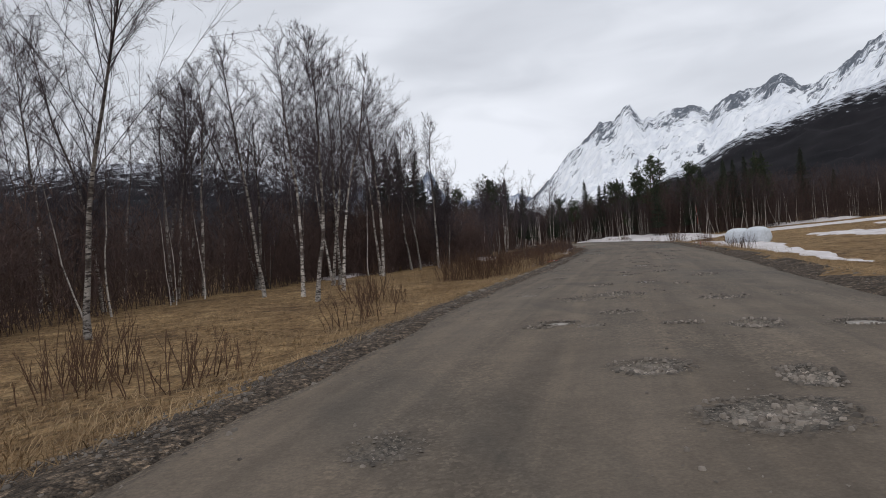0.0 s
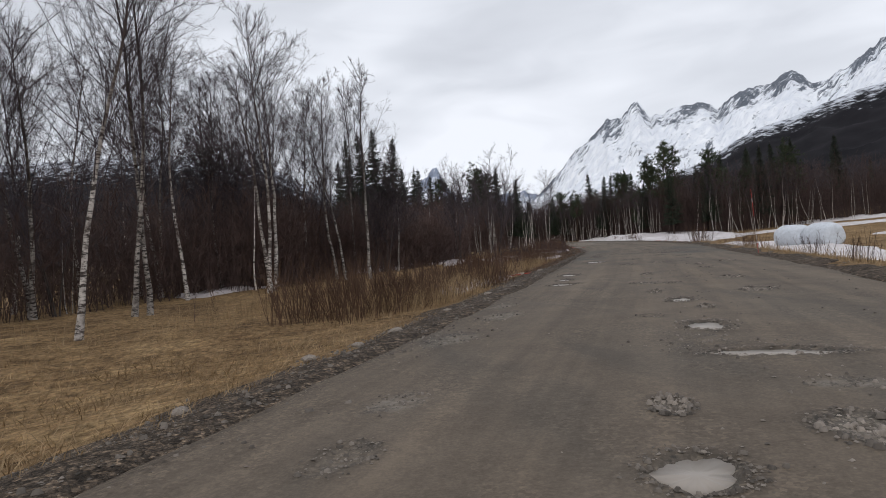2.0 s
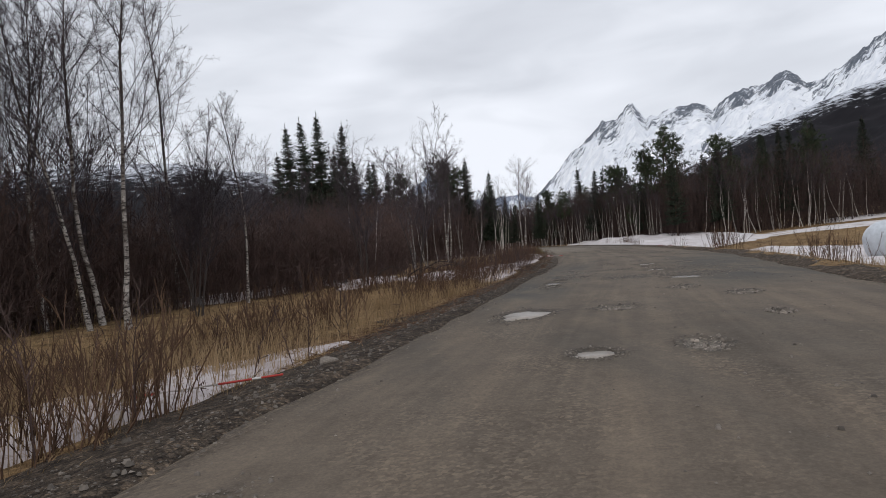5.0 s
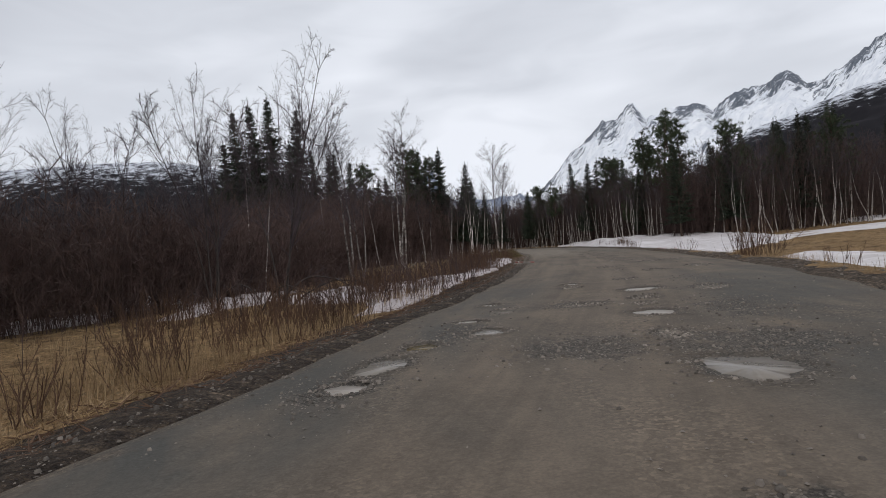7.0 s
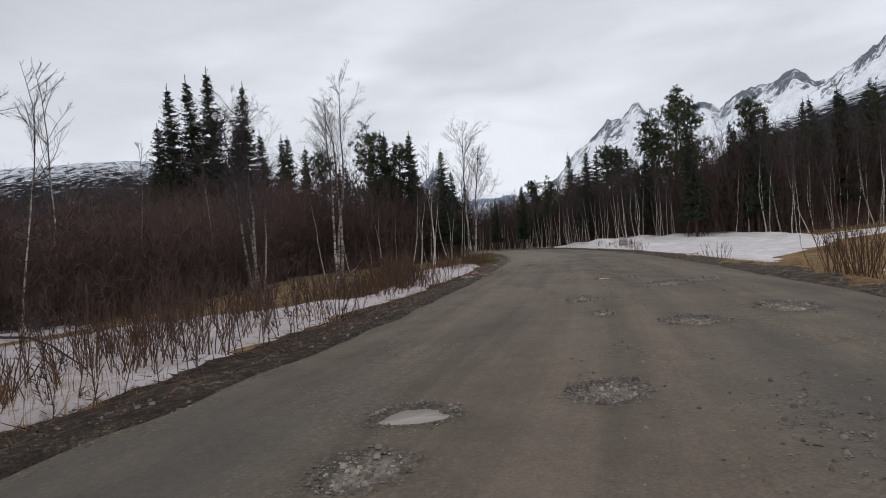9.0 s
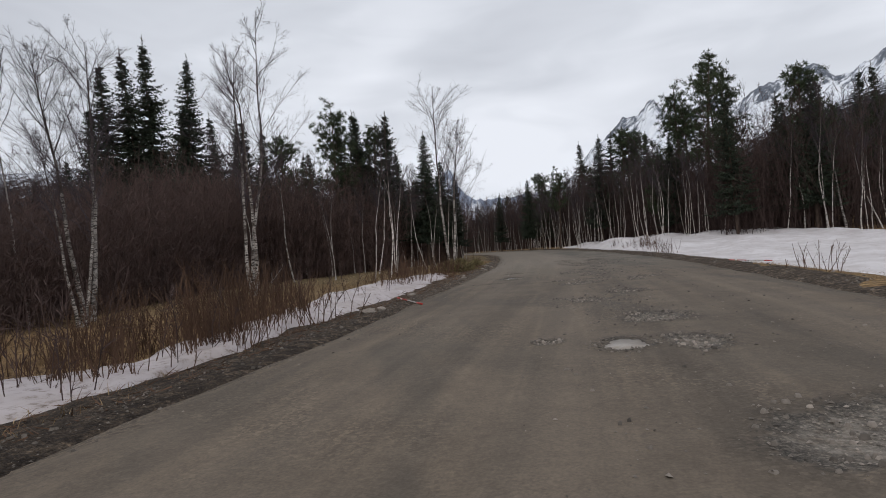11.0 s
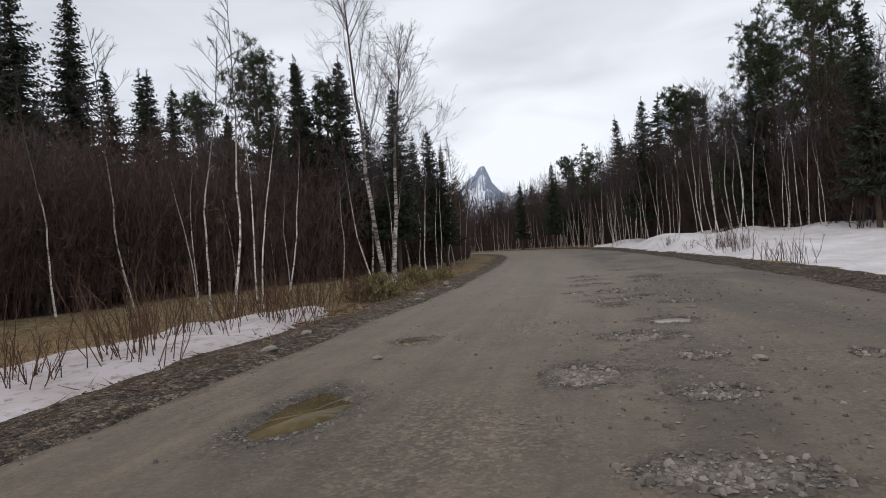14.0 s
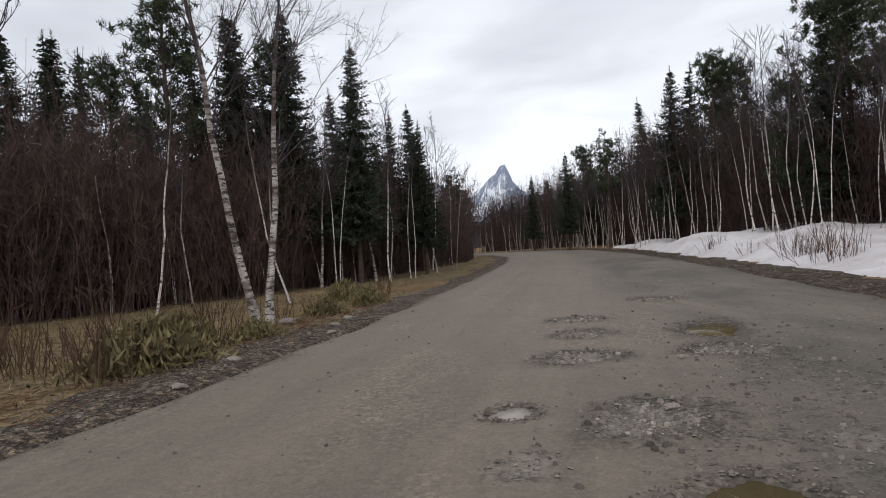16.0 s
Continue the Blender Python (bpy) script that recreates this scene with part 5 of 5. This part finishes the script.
def pebbles(x, y, z, size, name, label, mat=None):
    """Many small rough stones as one mesh."""
    n = len(x)
    o = np.array([[1, 0, 0], [-1, 0, 0], [0, 1, 0], [0, -1, 0], [0, 0, 1], [0, 0, -1]], float)
    v = o[None] * (size[:, None] * rng.uniform(0.55, 1.3, (n, 3)) * [1, 1, 0.65])[:, None] + rng.normal(0, 0.14, (n, 6, 3)) * size[:, None, None]
    a = rng.uniform(0, 6.28, n)
    c, s = np.cos(a)[:, None], np.sin(a)[:, None]
    v = np.stack([v[..., 0] * c - v[..., 1] * s, v[..., 0] * s + v[..., 1] * c, v[..., 2]], -1) + np.stack([x, y, z], -1)[:, None]
    f = np.array([[0, 2, 4], [2, 1, 4], [1, 3, 4], [3, 0, 4]])
    small = size < 0.016
    bag = Bag()
    bag.add(v[small].reshape(-1, 3), (np.arange(small.sum())[:, None, None] * 6 + f[None]).reshape(-1, 3))
    # larger ones have a flat, uneven top
    k = np.flatnonzero(~small)
    b = np.arange(5) * 2 * np.pi / 5 + rng.uniform(-0.35, 0.35, (len(k), 5)) + a[k, None]
    r = size[k, None] * rng.uniform(0.7, 1.25, (len(k), 5)) * np.sqrt(1 + 0.5 * np.sin(2 * b) * rng.uniform(-1, 1, (len(k), 1)))
    low = np.stack([r * np.cos(b), r * np.sin(b), np.full(b.shape, -0.3) * size[k, None]], -1)
    high = low * [0.62, 0.62, 0] + rng.normal(0, 0.10, low.shape) * size[k, None, None] + [0, 0, 1] * (size[k] * rng.uniform(0.35, 0.7, len(k)))[:, None, None]
    w = np.concatenate([low, high], 1) + np.stack([x[k], y[k], z[k]], -1)[:, None]
    i = np.arange(5)
    q = np.stack([i, (i + 1) % 5, (i + 1) % 5 + 5, i + 5], 1)
    base = np.arange(len(k))[:, None, None] * 10
    bag.add(w.reshape(-1, 3), (base + q[None]).reshape(-1, 4))
    n0 = bag.n - len(k) * 10
    bag.t.append((base + np.array([[5, 6, 7], [5, 7, 8], [5, 8, 9]])[None]).reshape(-1, 3) + n0)
    return tagged(new(name, bag.mesh(name, mat or STONE)), label, "gravel", kind="stuff")


def scatter_gravel():
    y = rng.uniform(6, 96, 34000)
    y = y[rng.random(34000) < np.interp(y, [30, 44, 56, 76, 88], [1.0, 0.6, 0.35, 0.5, 0.9])]
    n = len(y)
    u = rng.normal(0.22, 0.34, n)
    x = from_edge(y, u, -1)
    z = np.where(u < -0.2, road_z(x, y), np.maximum(ground_z(x, y), -0.03 * (u < 0) - 9 * (u >= 0)) + 0.004 + 0.030 * smooth(-0.3, 0.1, u) * smooth(1.0, 0.6, u))
    pebbles(x, y, z, np.minimum(rng.gamma(1.2, 0.0044, n) + 0.0035, 0.030), "gravel", "loose grey gravel along the meadow side of the road")
    n = 3000
    y = rng.uniform(12, 115, n)
    u = rng.normal(0.2, 0.28, n)
    x = from_edge(y, u, 1)
    z = np.where(u < -0.2, road_z(x, y), np.maximum(ground_z(x, y), -0.03 * (u < 0) - 9 * (u >= 0)) + 0.004 + 0.030 * smooth(-0.3, 0.1, u) * smooth(1.0, 0.6, u))
    pebbles(x, y, z, np.minimum(rng.gamma(1.4, 0.006, n) + 0.005, 0.03), "gravel", "loose grey gravel along the field side of the road")
    xs, ys, sz, dusty = [], [], [], []
    for h, kind in zip(HOLES, KIND):
        m = int({"s": 40, "d": 90, "g": 260}.get(kind, 220) + 220 * min(1.0, 3 * h[2] * h[3] + 0.3 * rng.random()))
        a = rng.uniform(0, 6.28, m)
        r = 0.98 + np.abs(rng.normal(0, 0.30, m)) if kind in "wbt" else 1.3 * rng.random(m) ** 0.7
        c = float(road_cos(h[1]))
        s = math.sqrt(1 - c * c)
        along, across = h[2] * np.sin(a) * r, h[3] * np.cos(a) * r
        xs.append(h[0] + along * s + across * c)
        ys.append(h[1] + along * c - across * s)
        sz.append(np.minimum(rng.gamma(1.5, 0.0046 if kind == "g" else 0.0034, m) + 0.0035, 0.026 if kind == "g" else 0.018))
        dusty.append(np.full(m, kind == "g") & (r < 0.9))
    for x, y, along, across in FIELDS:
        m = int((5200 if 44 < y < 52 else 2400) * along * across + 150)
        u, w = rng.normal(0, along, m), rng.normal(0, across, m)
        c = float(road_cos(y))
        s = math.sqrt(1 - c * c)
        xs.append(x + u * s + w * c)
        ys.append(y + u * c - w * s)
        sz.append(np.minimum(rng.gamma(1.3, 0.0036, m) + 0.003, 0.02))
    n = 17000
    y = rng.uniform(8, 95, n)
    keep = rng.random(n) < np.interp(y, [8, 40, 60, 75, 95], [0.35, 0.4, 0.5, 1, 1])
    y = y[keep]
    d = rng.choice([0.25, 1.7, -2.6, 2.9], len(y), p=[0.45, 0.3, 0.1, 0.15]) + rng.normal(0, 0.4, len(y))
    d = d + np.where(y > 72, 0.7, 0)
    xs.append(road_x(y) + d / road_cos(y))
    ys.append(y)
    sz.append(np.minimum(rng.gamma(1.2, 0.0042, len(y)) + 0.0035, 0.017))
    x, y, sz, dusty = np.concatenate(xs), np.concatenate(ys), np.concatenate(sz), np.concatenate(dusty)
    z = road_z(x, y) + sz * 0.25
    pale = np.r_[dusty, np.zeros(len(x) - len(dusty), bool)]
    pebbles(x[~pale], y[~pale], z[~pale], sz[~pale], "gravel", "loose stones strewn round the potholes of the road")
    pebbles(x[pale], y[pale], z[pale], sz[pale], "gravel", "pale dusty crushed stones lying in dry potholes", DUSTY)


scatter_gravel()


def stone_mesh(seed):
    bm = bmesh.new()
    bmesh.ops.create_icosphere(bm, subdivisions=2, radius=1.0)
    for v in bm.verts:
        p = Vector(v.co) * 1.1 + Vector((seed * 3.1, seed, 0))
        v.co *= 0.85 + 0.38 * noise.noise(p)
        v.co.z = max(v.co.z * 0.5, -0.3)
    me = bpy.data.meshes.new("stone")
    bm.to_mesh(me)
    bm.free()
    me.materials.append(STONE)
    return me


def place_stones():
    kinds = [stone_mesh(k) for k in range(4)]
    spots = [(3.4, 21.4, .09), (3.2, 22.1, .08), (4.8, 26.3, .10), (5.3, 26.7, .08), (5.7, 27.6, .09), (7.5, 32.0, .09), (8.2, 32.9, .08), (10.2, 39.3, .11), (20.1, 70.2, .14), (20.3, 70.5, .10),
             (20.8, 73.5, .12), (20.1, 70.7, .10), (22.4, 79.3, .09), (22.5, 80.6, .08), (23.75, 78.2, .06), (23.7, 84.9, .07), (23.7, 86.1, .08), (24.2, 88.6, .10), (24.2, 89.5, .10), (23.05, 90.0, .16), (24.3, 88.0, .07),
             (27.3, 79.9, .05), (26.2, 78.2, .055), (26.5, 78.0, .04), (25.3, 76.8, .05), (26.6, 76.9, .06), (27.9, 84.5, .045), (27.4, 83.2, .045), (3.0, 20.5, .07), (4.2, 24.3, .08), (6.5, 29.6, .07)]
    for k, (x, y, r) in enumerate(spots):
        on_road = abs(float(lateral(x, y))) < float(half_width(y)) - 0.1
        z = float(road_z(np.array([x]), np.array([y]))[0]) if on_road else float(ground_z(x, y)) + 0.03
        ob = new("stone", kinds[k % 4])
        ob.matrix_basis = pose(x, y, z + 0.16 * r, 0, 0, 47 * k) @ Matrix.Diagonal((r * 1.25, r, r, 1))
        tagged(ob, "rough grey stone lying on the gravel", "stone", "stones along the road")


place_stones()

# ---- silage bales in white wrap on the field's edge ----
WRAP = plain_material("white_bale_wrap", (0.56, 0.59, 0.63), 0.36, 0.16, 5.0)


def bale_mesh(seed):
    bm = bmesh.new()
    bmesh.ops.create_uvsphere(bm, u_segments=48, v_segments=28, radius=1.0)
    for v in bm.verts:
        x, y, z = v.co
        p = 4.6
        n = (abs(x) ** p + (abs(y) ** 2 + abs(z) ** 2) ** (p / 2)) ** (1 / p)
        v.co = Vector((x, y, z)) / n
        v.co.x *= 0.90
        v.co.y *= 0.66
        v.co.z *= 0.66
        fold = 0.030 * noise.noise(Vector((v.co.x * 9 + seed, v.co.y * 2, v.co.z * 2))) + 0.03 * noise.noise(v.co * 2.2 + Vector((seed, 0, 0)))
        v.co *= 1 + fold
        if v.co.z < -0.5:
            v.co.z = -0.5 + (v.co.z + 0.5) * 0.3
    for f in bm.faces:
        f.smooth = True
    me = bpy.data.meshes.new("bale")
    bm.to_mesh(me)
    bm.free()
    me.materials.append(WRAP)
    return me


for k, (x, y, turn) in enumerate([(26.3, 50.7, 100), (26.5, 48.7, 92)]):
    ob = new("silage_bale", bale_mesh(k * 4.0))
    ob.matrix_basis = pose(x, y, float(ground_z(x, y)) + 0.53, 0, 0, turn)
    tagged(ob, "white plastic-wrapped silage bale on melting snow", "bale", "wrapped bales in a row")

# ---- red snow stakes, standing and fallen ----
RED = plain_material("faded_red_plastic", (0.42, 0.045, 0.035), 0.5, 0.2)
REFLECT = plain_material("pale_reflector_tape", (0.62, 0.60, 0.58), 0.4, 0.1)
CANE = plain_material("weathered_cane", (0.42, 0.38, 0.35), 0.8, 0.3)


def stake(base, tip, radius, label):
    """A marking stake: cane, red sleeve and pale band."""
    ob = new("snow_stake")
    base, tip = np.array(base, float), np.array(tip, float)
    ob.location = base
    way = tip - base

    def piece(a, b, r, mat, name):
        line = [way * (a + (b - a) * i / 4) for i in range(5)]
        v, f = tube(line, [r] * 5, 8)
        caps = [[7, 6, 5, 4], [7, 4, 3, 0], [3, 2, 1, 0]]
        caps = np.array(caps + [[i + 32 for i in reversed(q)] for q in caps])
        part(name, mesh_of(name, v, [np.concatenate([f, caps])], mat, False), ob)

    piece(0, 0.18, radius * 1.5, RED, "base_sleeve")
    piece(0.18, 0.58, radius, CANE, "cane")
    piece(0.58, 0.80, radius * 1.25, RED, "sleeve")
    piece(0.80, 0.86, radius * 1.45, REFLECT, "reflector_band")
    piece(0.86, 1.0, radius * 1.25, RED, "cap")
    return tagged(ob, label, "snow stake", "snow stakes")


def on_ground(x, y, up=0.04):
    return (x, y, float(ground_z(x, y)) + up)


stake(on_ground(18.05, 40.15, -0.1), (17.95, 40.2, 2.2), 0.006, "upright red and pale snow stake in the roadside")
stake((21.05, 70.75, 0.03), (20.52, 72.75, 0.04), 0.012, "fallen red and pale snow stake on the gravel shoulder")
stake(on_ground(8.3, 39.0, 0.16), (9.8, 38.95, -0.05), 0.009, "broken red snow stake lying across snow and gravel")
stake(on_ground(29.95, 74.6, 0.10), (29.3, 75.5, 0.08), 0.009, "fallen red snow stake on the roadside grass")

# ---- shrubs, grass and small growth ----


def willow_mesh(seed, stems, tall):
    rs = np.random.default_rng(seed)
    bag, lines = Bag(), []
    for _ in range(stems):
        foot = np.append(rs.normal(0, 0.24, 2), -0.04)
        way = np.append(rs.normal(0, 0.20, 2) + foot[:2] * 0.6, 1.0)
        lines.append(wander(rs, foot, way, tall * rs.uniform(0.5, 1.1), 4, 0.11, 0.06))
    lines_to(bag, lines, 0.0078, 0.0034, 3)
    side = shoots(rs, lines, 3, 0.42, 0.24, 0.30, 0.25)
    lines_to(bag, side, 0.0036, 0.0022, 3)
    bag.add(*hairs(rs, lines + side, 3, 0.30, 0.0024, 0.26, 0.2, 0.3))
    return bag.mesh("willow_shrub", WILLOW)


def plant_willows():
    kinds = [willow_mesh(50, 20, 0.72), willow_mesh(51, 28, 0.9), willow_mesh(52, 14, 0.6), willow_mesh(53, 26, 0.82), willow_mesh(54, 36, 1.1)]
    spots = []
    for y0, y1, n, lo, hi in [(8, 24, 14, 0.9, 4.0), (24, 30, 2, 2.6, 5.0), (33, 45, 46, 0.9, 4.2), (45, 53, 14, 1.4, 5.0), (53, 70, 54, 1.3, 6.5), (66, 76, 13, 1.0, 4.2), (76, 88, 8, 1.0, 4.2), (85, 100, 12, 0.9, 4.0)]:
        for _ in range(n):
            y, u = rng.uniform(y0, y1), rng.uniform(lo, hi)
            spots.append((float(from_edge(y, u, -1)), y, int(rng.integers(0, 4)), rng.uniform(0.7, 1.25)))
    for y, u, k, s in [(31.4, 2.6, 4, 1.0), (31.9, 3.2, 4, 1.05), (32.3, 2.2, 1, 1.1), (32.8, 2.8, 4, 1.1), (33.4, 3.3, 4, 1.0), (33.0, 1.9, 1, 1.0), (34.0, 2.6, 4, 1.0), (31.8, 4.0, 4, 1.1), (32.6, 3.6, 1, 1.1), (33.2, 4.4, 4, 1.0), (34.0, 3.9, 4, 1.1), (69.2, 2.0, 4, 1.0), (69.8, 2.6, 4, 1.1), (70.4, 2.2, 4, 1.0), (70.9, 3.0, 4, 1.1), (71.5, 2.4, 1, 1.2), (72.2, 3.2, 4, 1.0), (72.8, 2.7, 1, 1.1)]:
        spots.append((float(from_edge(y, u, -1)), y, k, s))
    for y, u, k, s in [(61.0, 0.9, 4, 1.15), (61.8, 1.0, 4, 1.0), (60.4, 1.3, 1, 1.1), (92.5, 1.4, 4, 0.9), (93.4, 1.6, 1, 1.0), (94.2, 1.3, 4, 0.8), (88.0, 0.8, 2, 1.0), (86.5, 0.9, 3, 0.8), (71.0, 0.9, 2, 1.1),
                       (47.0, 1.3, 3, 0.9), (49.5, 1.6, 1, 1.0), (51.5, 1.9, 4, 0.9), (44.0, 1.2, 2, 1.0), (38.0, 1.5, 3, 0.9), (34.0, 1.3, 3, 0.9), (55.0, 1.2, 2, 0.9), (97.0, 1.0, 2, 0.9), (101.0, 1.0, 3, 0.9)]:
        spots.append((float(from_edge(y, u, 1)), y, k, s))
    for x, y, k, s in spots:
        ob = new("willow_shrub", kinds[k])
        ob.matrix_basis = pose(x, y, float(ground_z(x, y)), 0, 0, rng.uniform(0, 360)) @ Matrix.Scale(s, 4)
        tagged(ob, "leafless brown willow shoots beside the road", "shrub", "willow shrubs along the road")
    for y, u, k, turn in [(79.2, 1.5, 4, 20), (81.5, 2.6, 1, 200), (82.3, 1.6, 1, 250), (83.3, 1.4, 3, 40), (83.8, 2.9, 1, 95), (78.4, 2.2, 3, 280)]:
        x = float(from_edge(y, u, -1))
        ob = new("willow_shrub", kinds[k])
        ob.matrix_basis = pose(x, y, float(ground_z(x, y)), 0, 0, turn)
        tagged(ob, "leafless brown willow shoots standing in old roadside snow", "shrub", "willow shrubs along the road")


plant_willows()


def grow_grass():
    """Withered grass blades, bent over."""
    n = 165000
    y = rng.uniform(7, 100, n)
    u = 0.30 + rng.gamma(1.3, 2.6, n) + np.interp(y, [30, 40, 54, 58, 84, 94], [0, 0.7, 0.7, 1.9, 1.9, 0]) * (rng.random(n) < 0.85)
    x = from_edge(y, u, -1)
    m = 16000
    y2 = 14 + 64 * rng.random(m) ** 1.1
    x2 = from_edge(y2, 0.35 + rng.gamma(1.5, 0.8, m), 1)
    x, y = np.r_[x, x2], np.r_[y, y2]
    # taller dry stalks stand on two stretches of the verge and in tufts on the field's edge
    m = 21000
    y3 = np.where(rng.random(m) < 0.66, rng.uniform(31.5, 46.5, m), rng.uniform(48, 57.5, m))
    x3 = from_edge(y3, 1.0 + rng.gamma(2.0, 1.25, m), -1)
    k = 2600
    y4 = rng.choice([34, 39.5, 44, 50, 57, 62], k) + rng.normal(0, 1.2, k)
    x4 = from_edge(y4, 0.35 + rng.gamma(1.5, 0.5, k), 1)
    stalk = np.r_[np.zeros(len(x)), np.ones(m) * np.where(y3 < 47, 1.0, 0.62), np.full(k, 0.6)]
    x, y = np.r_[x, x3, x4], np.r_[y, y3, y4]
    patch = wave(x, y, 0.8, 0.33, 0.7) + 0.6 * wave(x, y, 2.3, 1.1, 0.1)
    keep = rng.random(len(x)) < np.clip(0.55 + 0.5 * patch, 0.08, 1)
    x, y, patch, stalk = x[keep], y[keep], patch[keep], stalk[keep]
    n = len(x)
    h = rng.uniform(0.04, 0.125, n) * (1 + 0.5 * np.clip(patch, 0, 1))
    h = np.where(stalk > 0, rng.uniform(0.25, 0.75, n) * stalk, h)
    lean = (rng.normal(0, 0.75, (n, 2)) + [0.35, -0.1]) * np.where(stalk > 0, 0.28, 1.0)[:, None]
    foot = np.stack([x, y, ground_z(x, y) - 0.01], -1)
    tip = foot + np.stack([lean[:, 0] * h, lean[:, 1] * h, h * 0.85], -1)
    a = rng.uniform(0, 6.28, n)
    w = np.stack([np.cos(a), np.sin(a), np.zeros(n)], -1) * rng.uniform(0.0018, 0.0046, n)[:, None]
    mid = foot * 0.5 + tip * 0.5 + np.stack([-lean[:, 0] * h, -lean[:, 1] * h, h], -1) * 0.12
    v = np.stack([foot - w, foot + w, mid + w * 0.8, tip, mid - w * 0.8], 1).reshape(-1, 3)
    i = np.arange(n)[:, None] * 5
    tagged(new("grass", mesh_of("grass", v, [i + [[0, 1, 2, 4]], i + [[4, 2, 3]]], STRAW)), "matted straw-yellow withered grass", "grass", kind="stuff")


grow_grass()


def strew_litter():
    """Dead twigs and stalks pressed flat on the dark soil of the shoulder."""
    n = 9000
    y = rng.uniform(40, 92, n)
    u = rng.uniform(0.15, 1.7, n)
    x = from_edge(y, u, -1)
    foot = np.stack([x, y, ground_z(x, y) + 0.03], -1)
    a = rng.uniform(0, 6.28, n)
    tip = foot + np.stack([np.cos(a), np.sin(a), rng.normal(0.12, 0.22, n)], -1) * rng.uniform(0.04, 0.24, n)[:, None]
    bag = Bag()
    bag.add(*blades(rng, foot, tip, rng.uniform(0.003, 0.009, n)))
    tagged(new("plant_litter", bag.mesh("plant_litter", WILLOW)), "dead brown twigs and stalks on the road shoulder", "plant litter", kind="stuff")


strew_litter()

# low evergreen bushes at the roadside


def bush_mesh(seed, tall, wide, count):
    rs = np.random.default_rng(seed)
    bag = Bag()
    root = rs.normal(0, 1, (count, 3)) * [wide * 0.4, wide * 0.4, 0]
    root[:, 2] = tall * rs.random(count) ** 1.4 * np.exp(-(root[:, 0] ** 2 + root[:, 1] ** 2) / wide ** 2)
    tip = root + unit(rs.normal(0, 0.6, (count, 3)) + [0, 0, 0.9]) * rs.uniform(0.05, 0.16, (count, 1))
    bag.add(*sprays(rs, root, tip, rs.uniform(0.008, 0.018, count)))
    stems = [wander(rs, (0, 0, -0.03), (*rs.normal(0, 0.6, 2), 1), tall * 0.8, 2, 0.1) for _ in range(9)]
    lines_to(bag, stems, 0.006, 0.003, 3)
    return bag.mesh("evergreen_bush", JUNIPER)


EVERGREEN = [bush_mesh(61, 0.42, 0.55, 1600), bush_mesh(62, 0.30, 0.45, 1100)]
for x, y, k, s in [(22.75, 86.1, 0, 1.6), (22.5, 86.9, 1, 1.5), (22.3, 87.7, 0, 1.4), (23.4, 91.2, 1, 1.1), (23.1, 88.3, 1, 1.1), (24.0, 92.6, 0, 1.1), (23.0, 94.8, 0, 1.4)]:
    ob = new("evergreen_bush", EVERGREEN[k])
    ob.matrix_basis = pose(x, y, float(ground_z(x, y)), 0, 0, 80 * k + 10 * x) @ Matrix.Scale(s * 0.8, 4)
    tagged(ob, "low green evergreen bush in withered grass", "bush", "low evergreen bushes")

# branches bent down or fallen at the feet of the roadside trees


def fallen_branch(line, radius, mat, label, seed):
    """A bare limb along a bowed line with side twigs."""
    rs = np.random.default_rng(seed)
    p = np.array(line, float)
    t = np.linspace(0, 1, 11)[:, None]
    path = (1 - t) ** 2 * p[0] + 2 * t * (1 - t) * p[1] + t ** 2 * p[2]
    path[1:-1] += rs.normal(0, 0.02, (9, 3))
    ob = new("fallen_branch")
    ob.location = path[0]
    limb, twigs = Bag(), Bag()
    limb.add(*tube(path - path[0], np.linspace(radius, 0.25 * radius, 11), 6))
    part("limb", limb.mesh("limb", mat, True), ob)
    side = shoots(rs, [path - path[0]], 12, 0.22, 0.5, 0.12, 0.2)
    lines_to(twigs, side, 0.006, 0.003, 3)
    twigs.add(*hairs(rs, side, 5, 0.4, 0.003, 0.4, 0.1))
    tagged(part("twigs", twigs.mesh("twigs", TWIG), ob), kind="stuff")
    return tagged(ob, label, "branch", "fallen branches")


for k, (a, top, b) in enumerate([((11.3, 57.6), (12.6, 57.2, 1.6), (14.0, 56.4)), ((11.0, 57.9), (11.9, 56.6, 1.3), (12.9, 55.6)), ((9.6, 58.6), (10.6, 57.4, 1.5), (11.4, 56.6)),
                                 ((8.2, 59.6), (9.0, 58.6, 1.2), (9.9, 57.7)), ((11.6, 58.4), (13.0, 58.8, 1.3), (14.3, 58.6))]):
    fallen_branch([on_ground(*a, 0.0), (top[0], top[1], float(ground_z(top[0], top[1])) + top[2]), on_ground(*b, 0.03)], 0.03, ALDER, "dark leafless alder limb bowed down over old snow", 70 + k)
fallen_branch([on_ground(14.95, 81.6, 0.02), (15.6, 81.4, 0.1), (16.1, 81.6, 1.0)], 0.018, CANE, "pale curved dead branch at a birch's foot", 80)
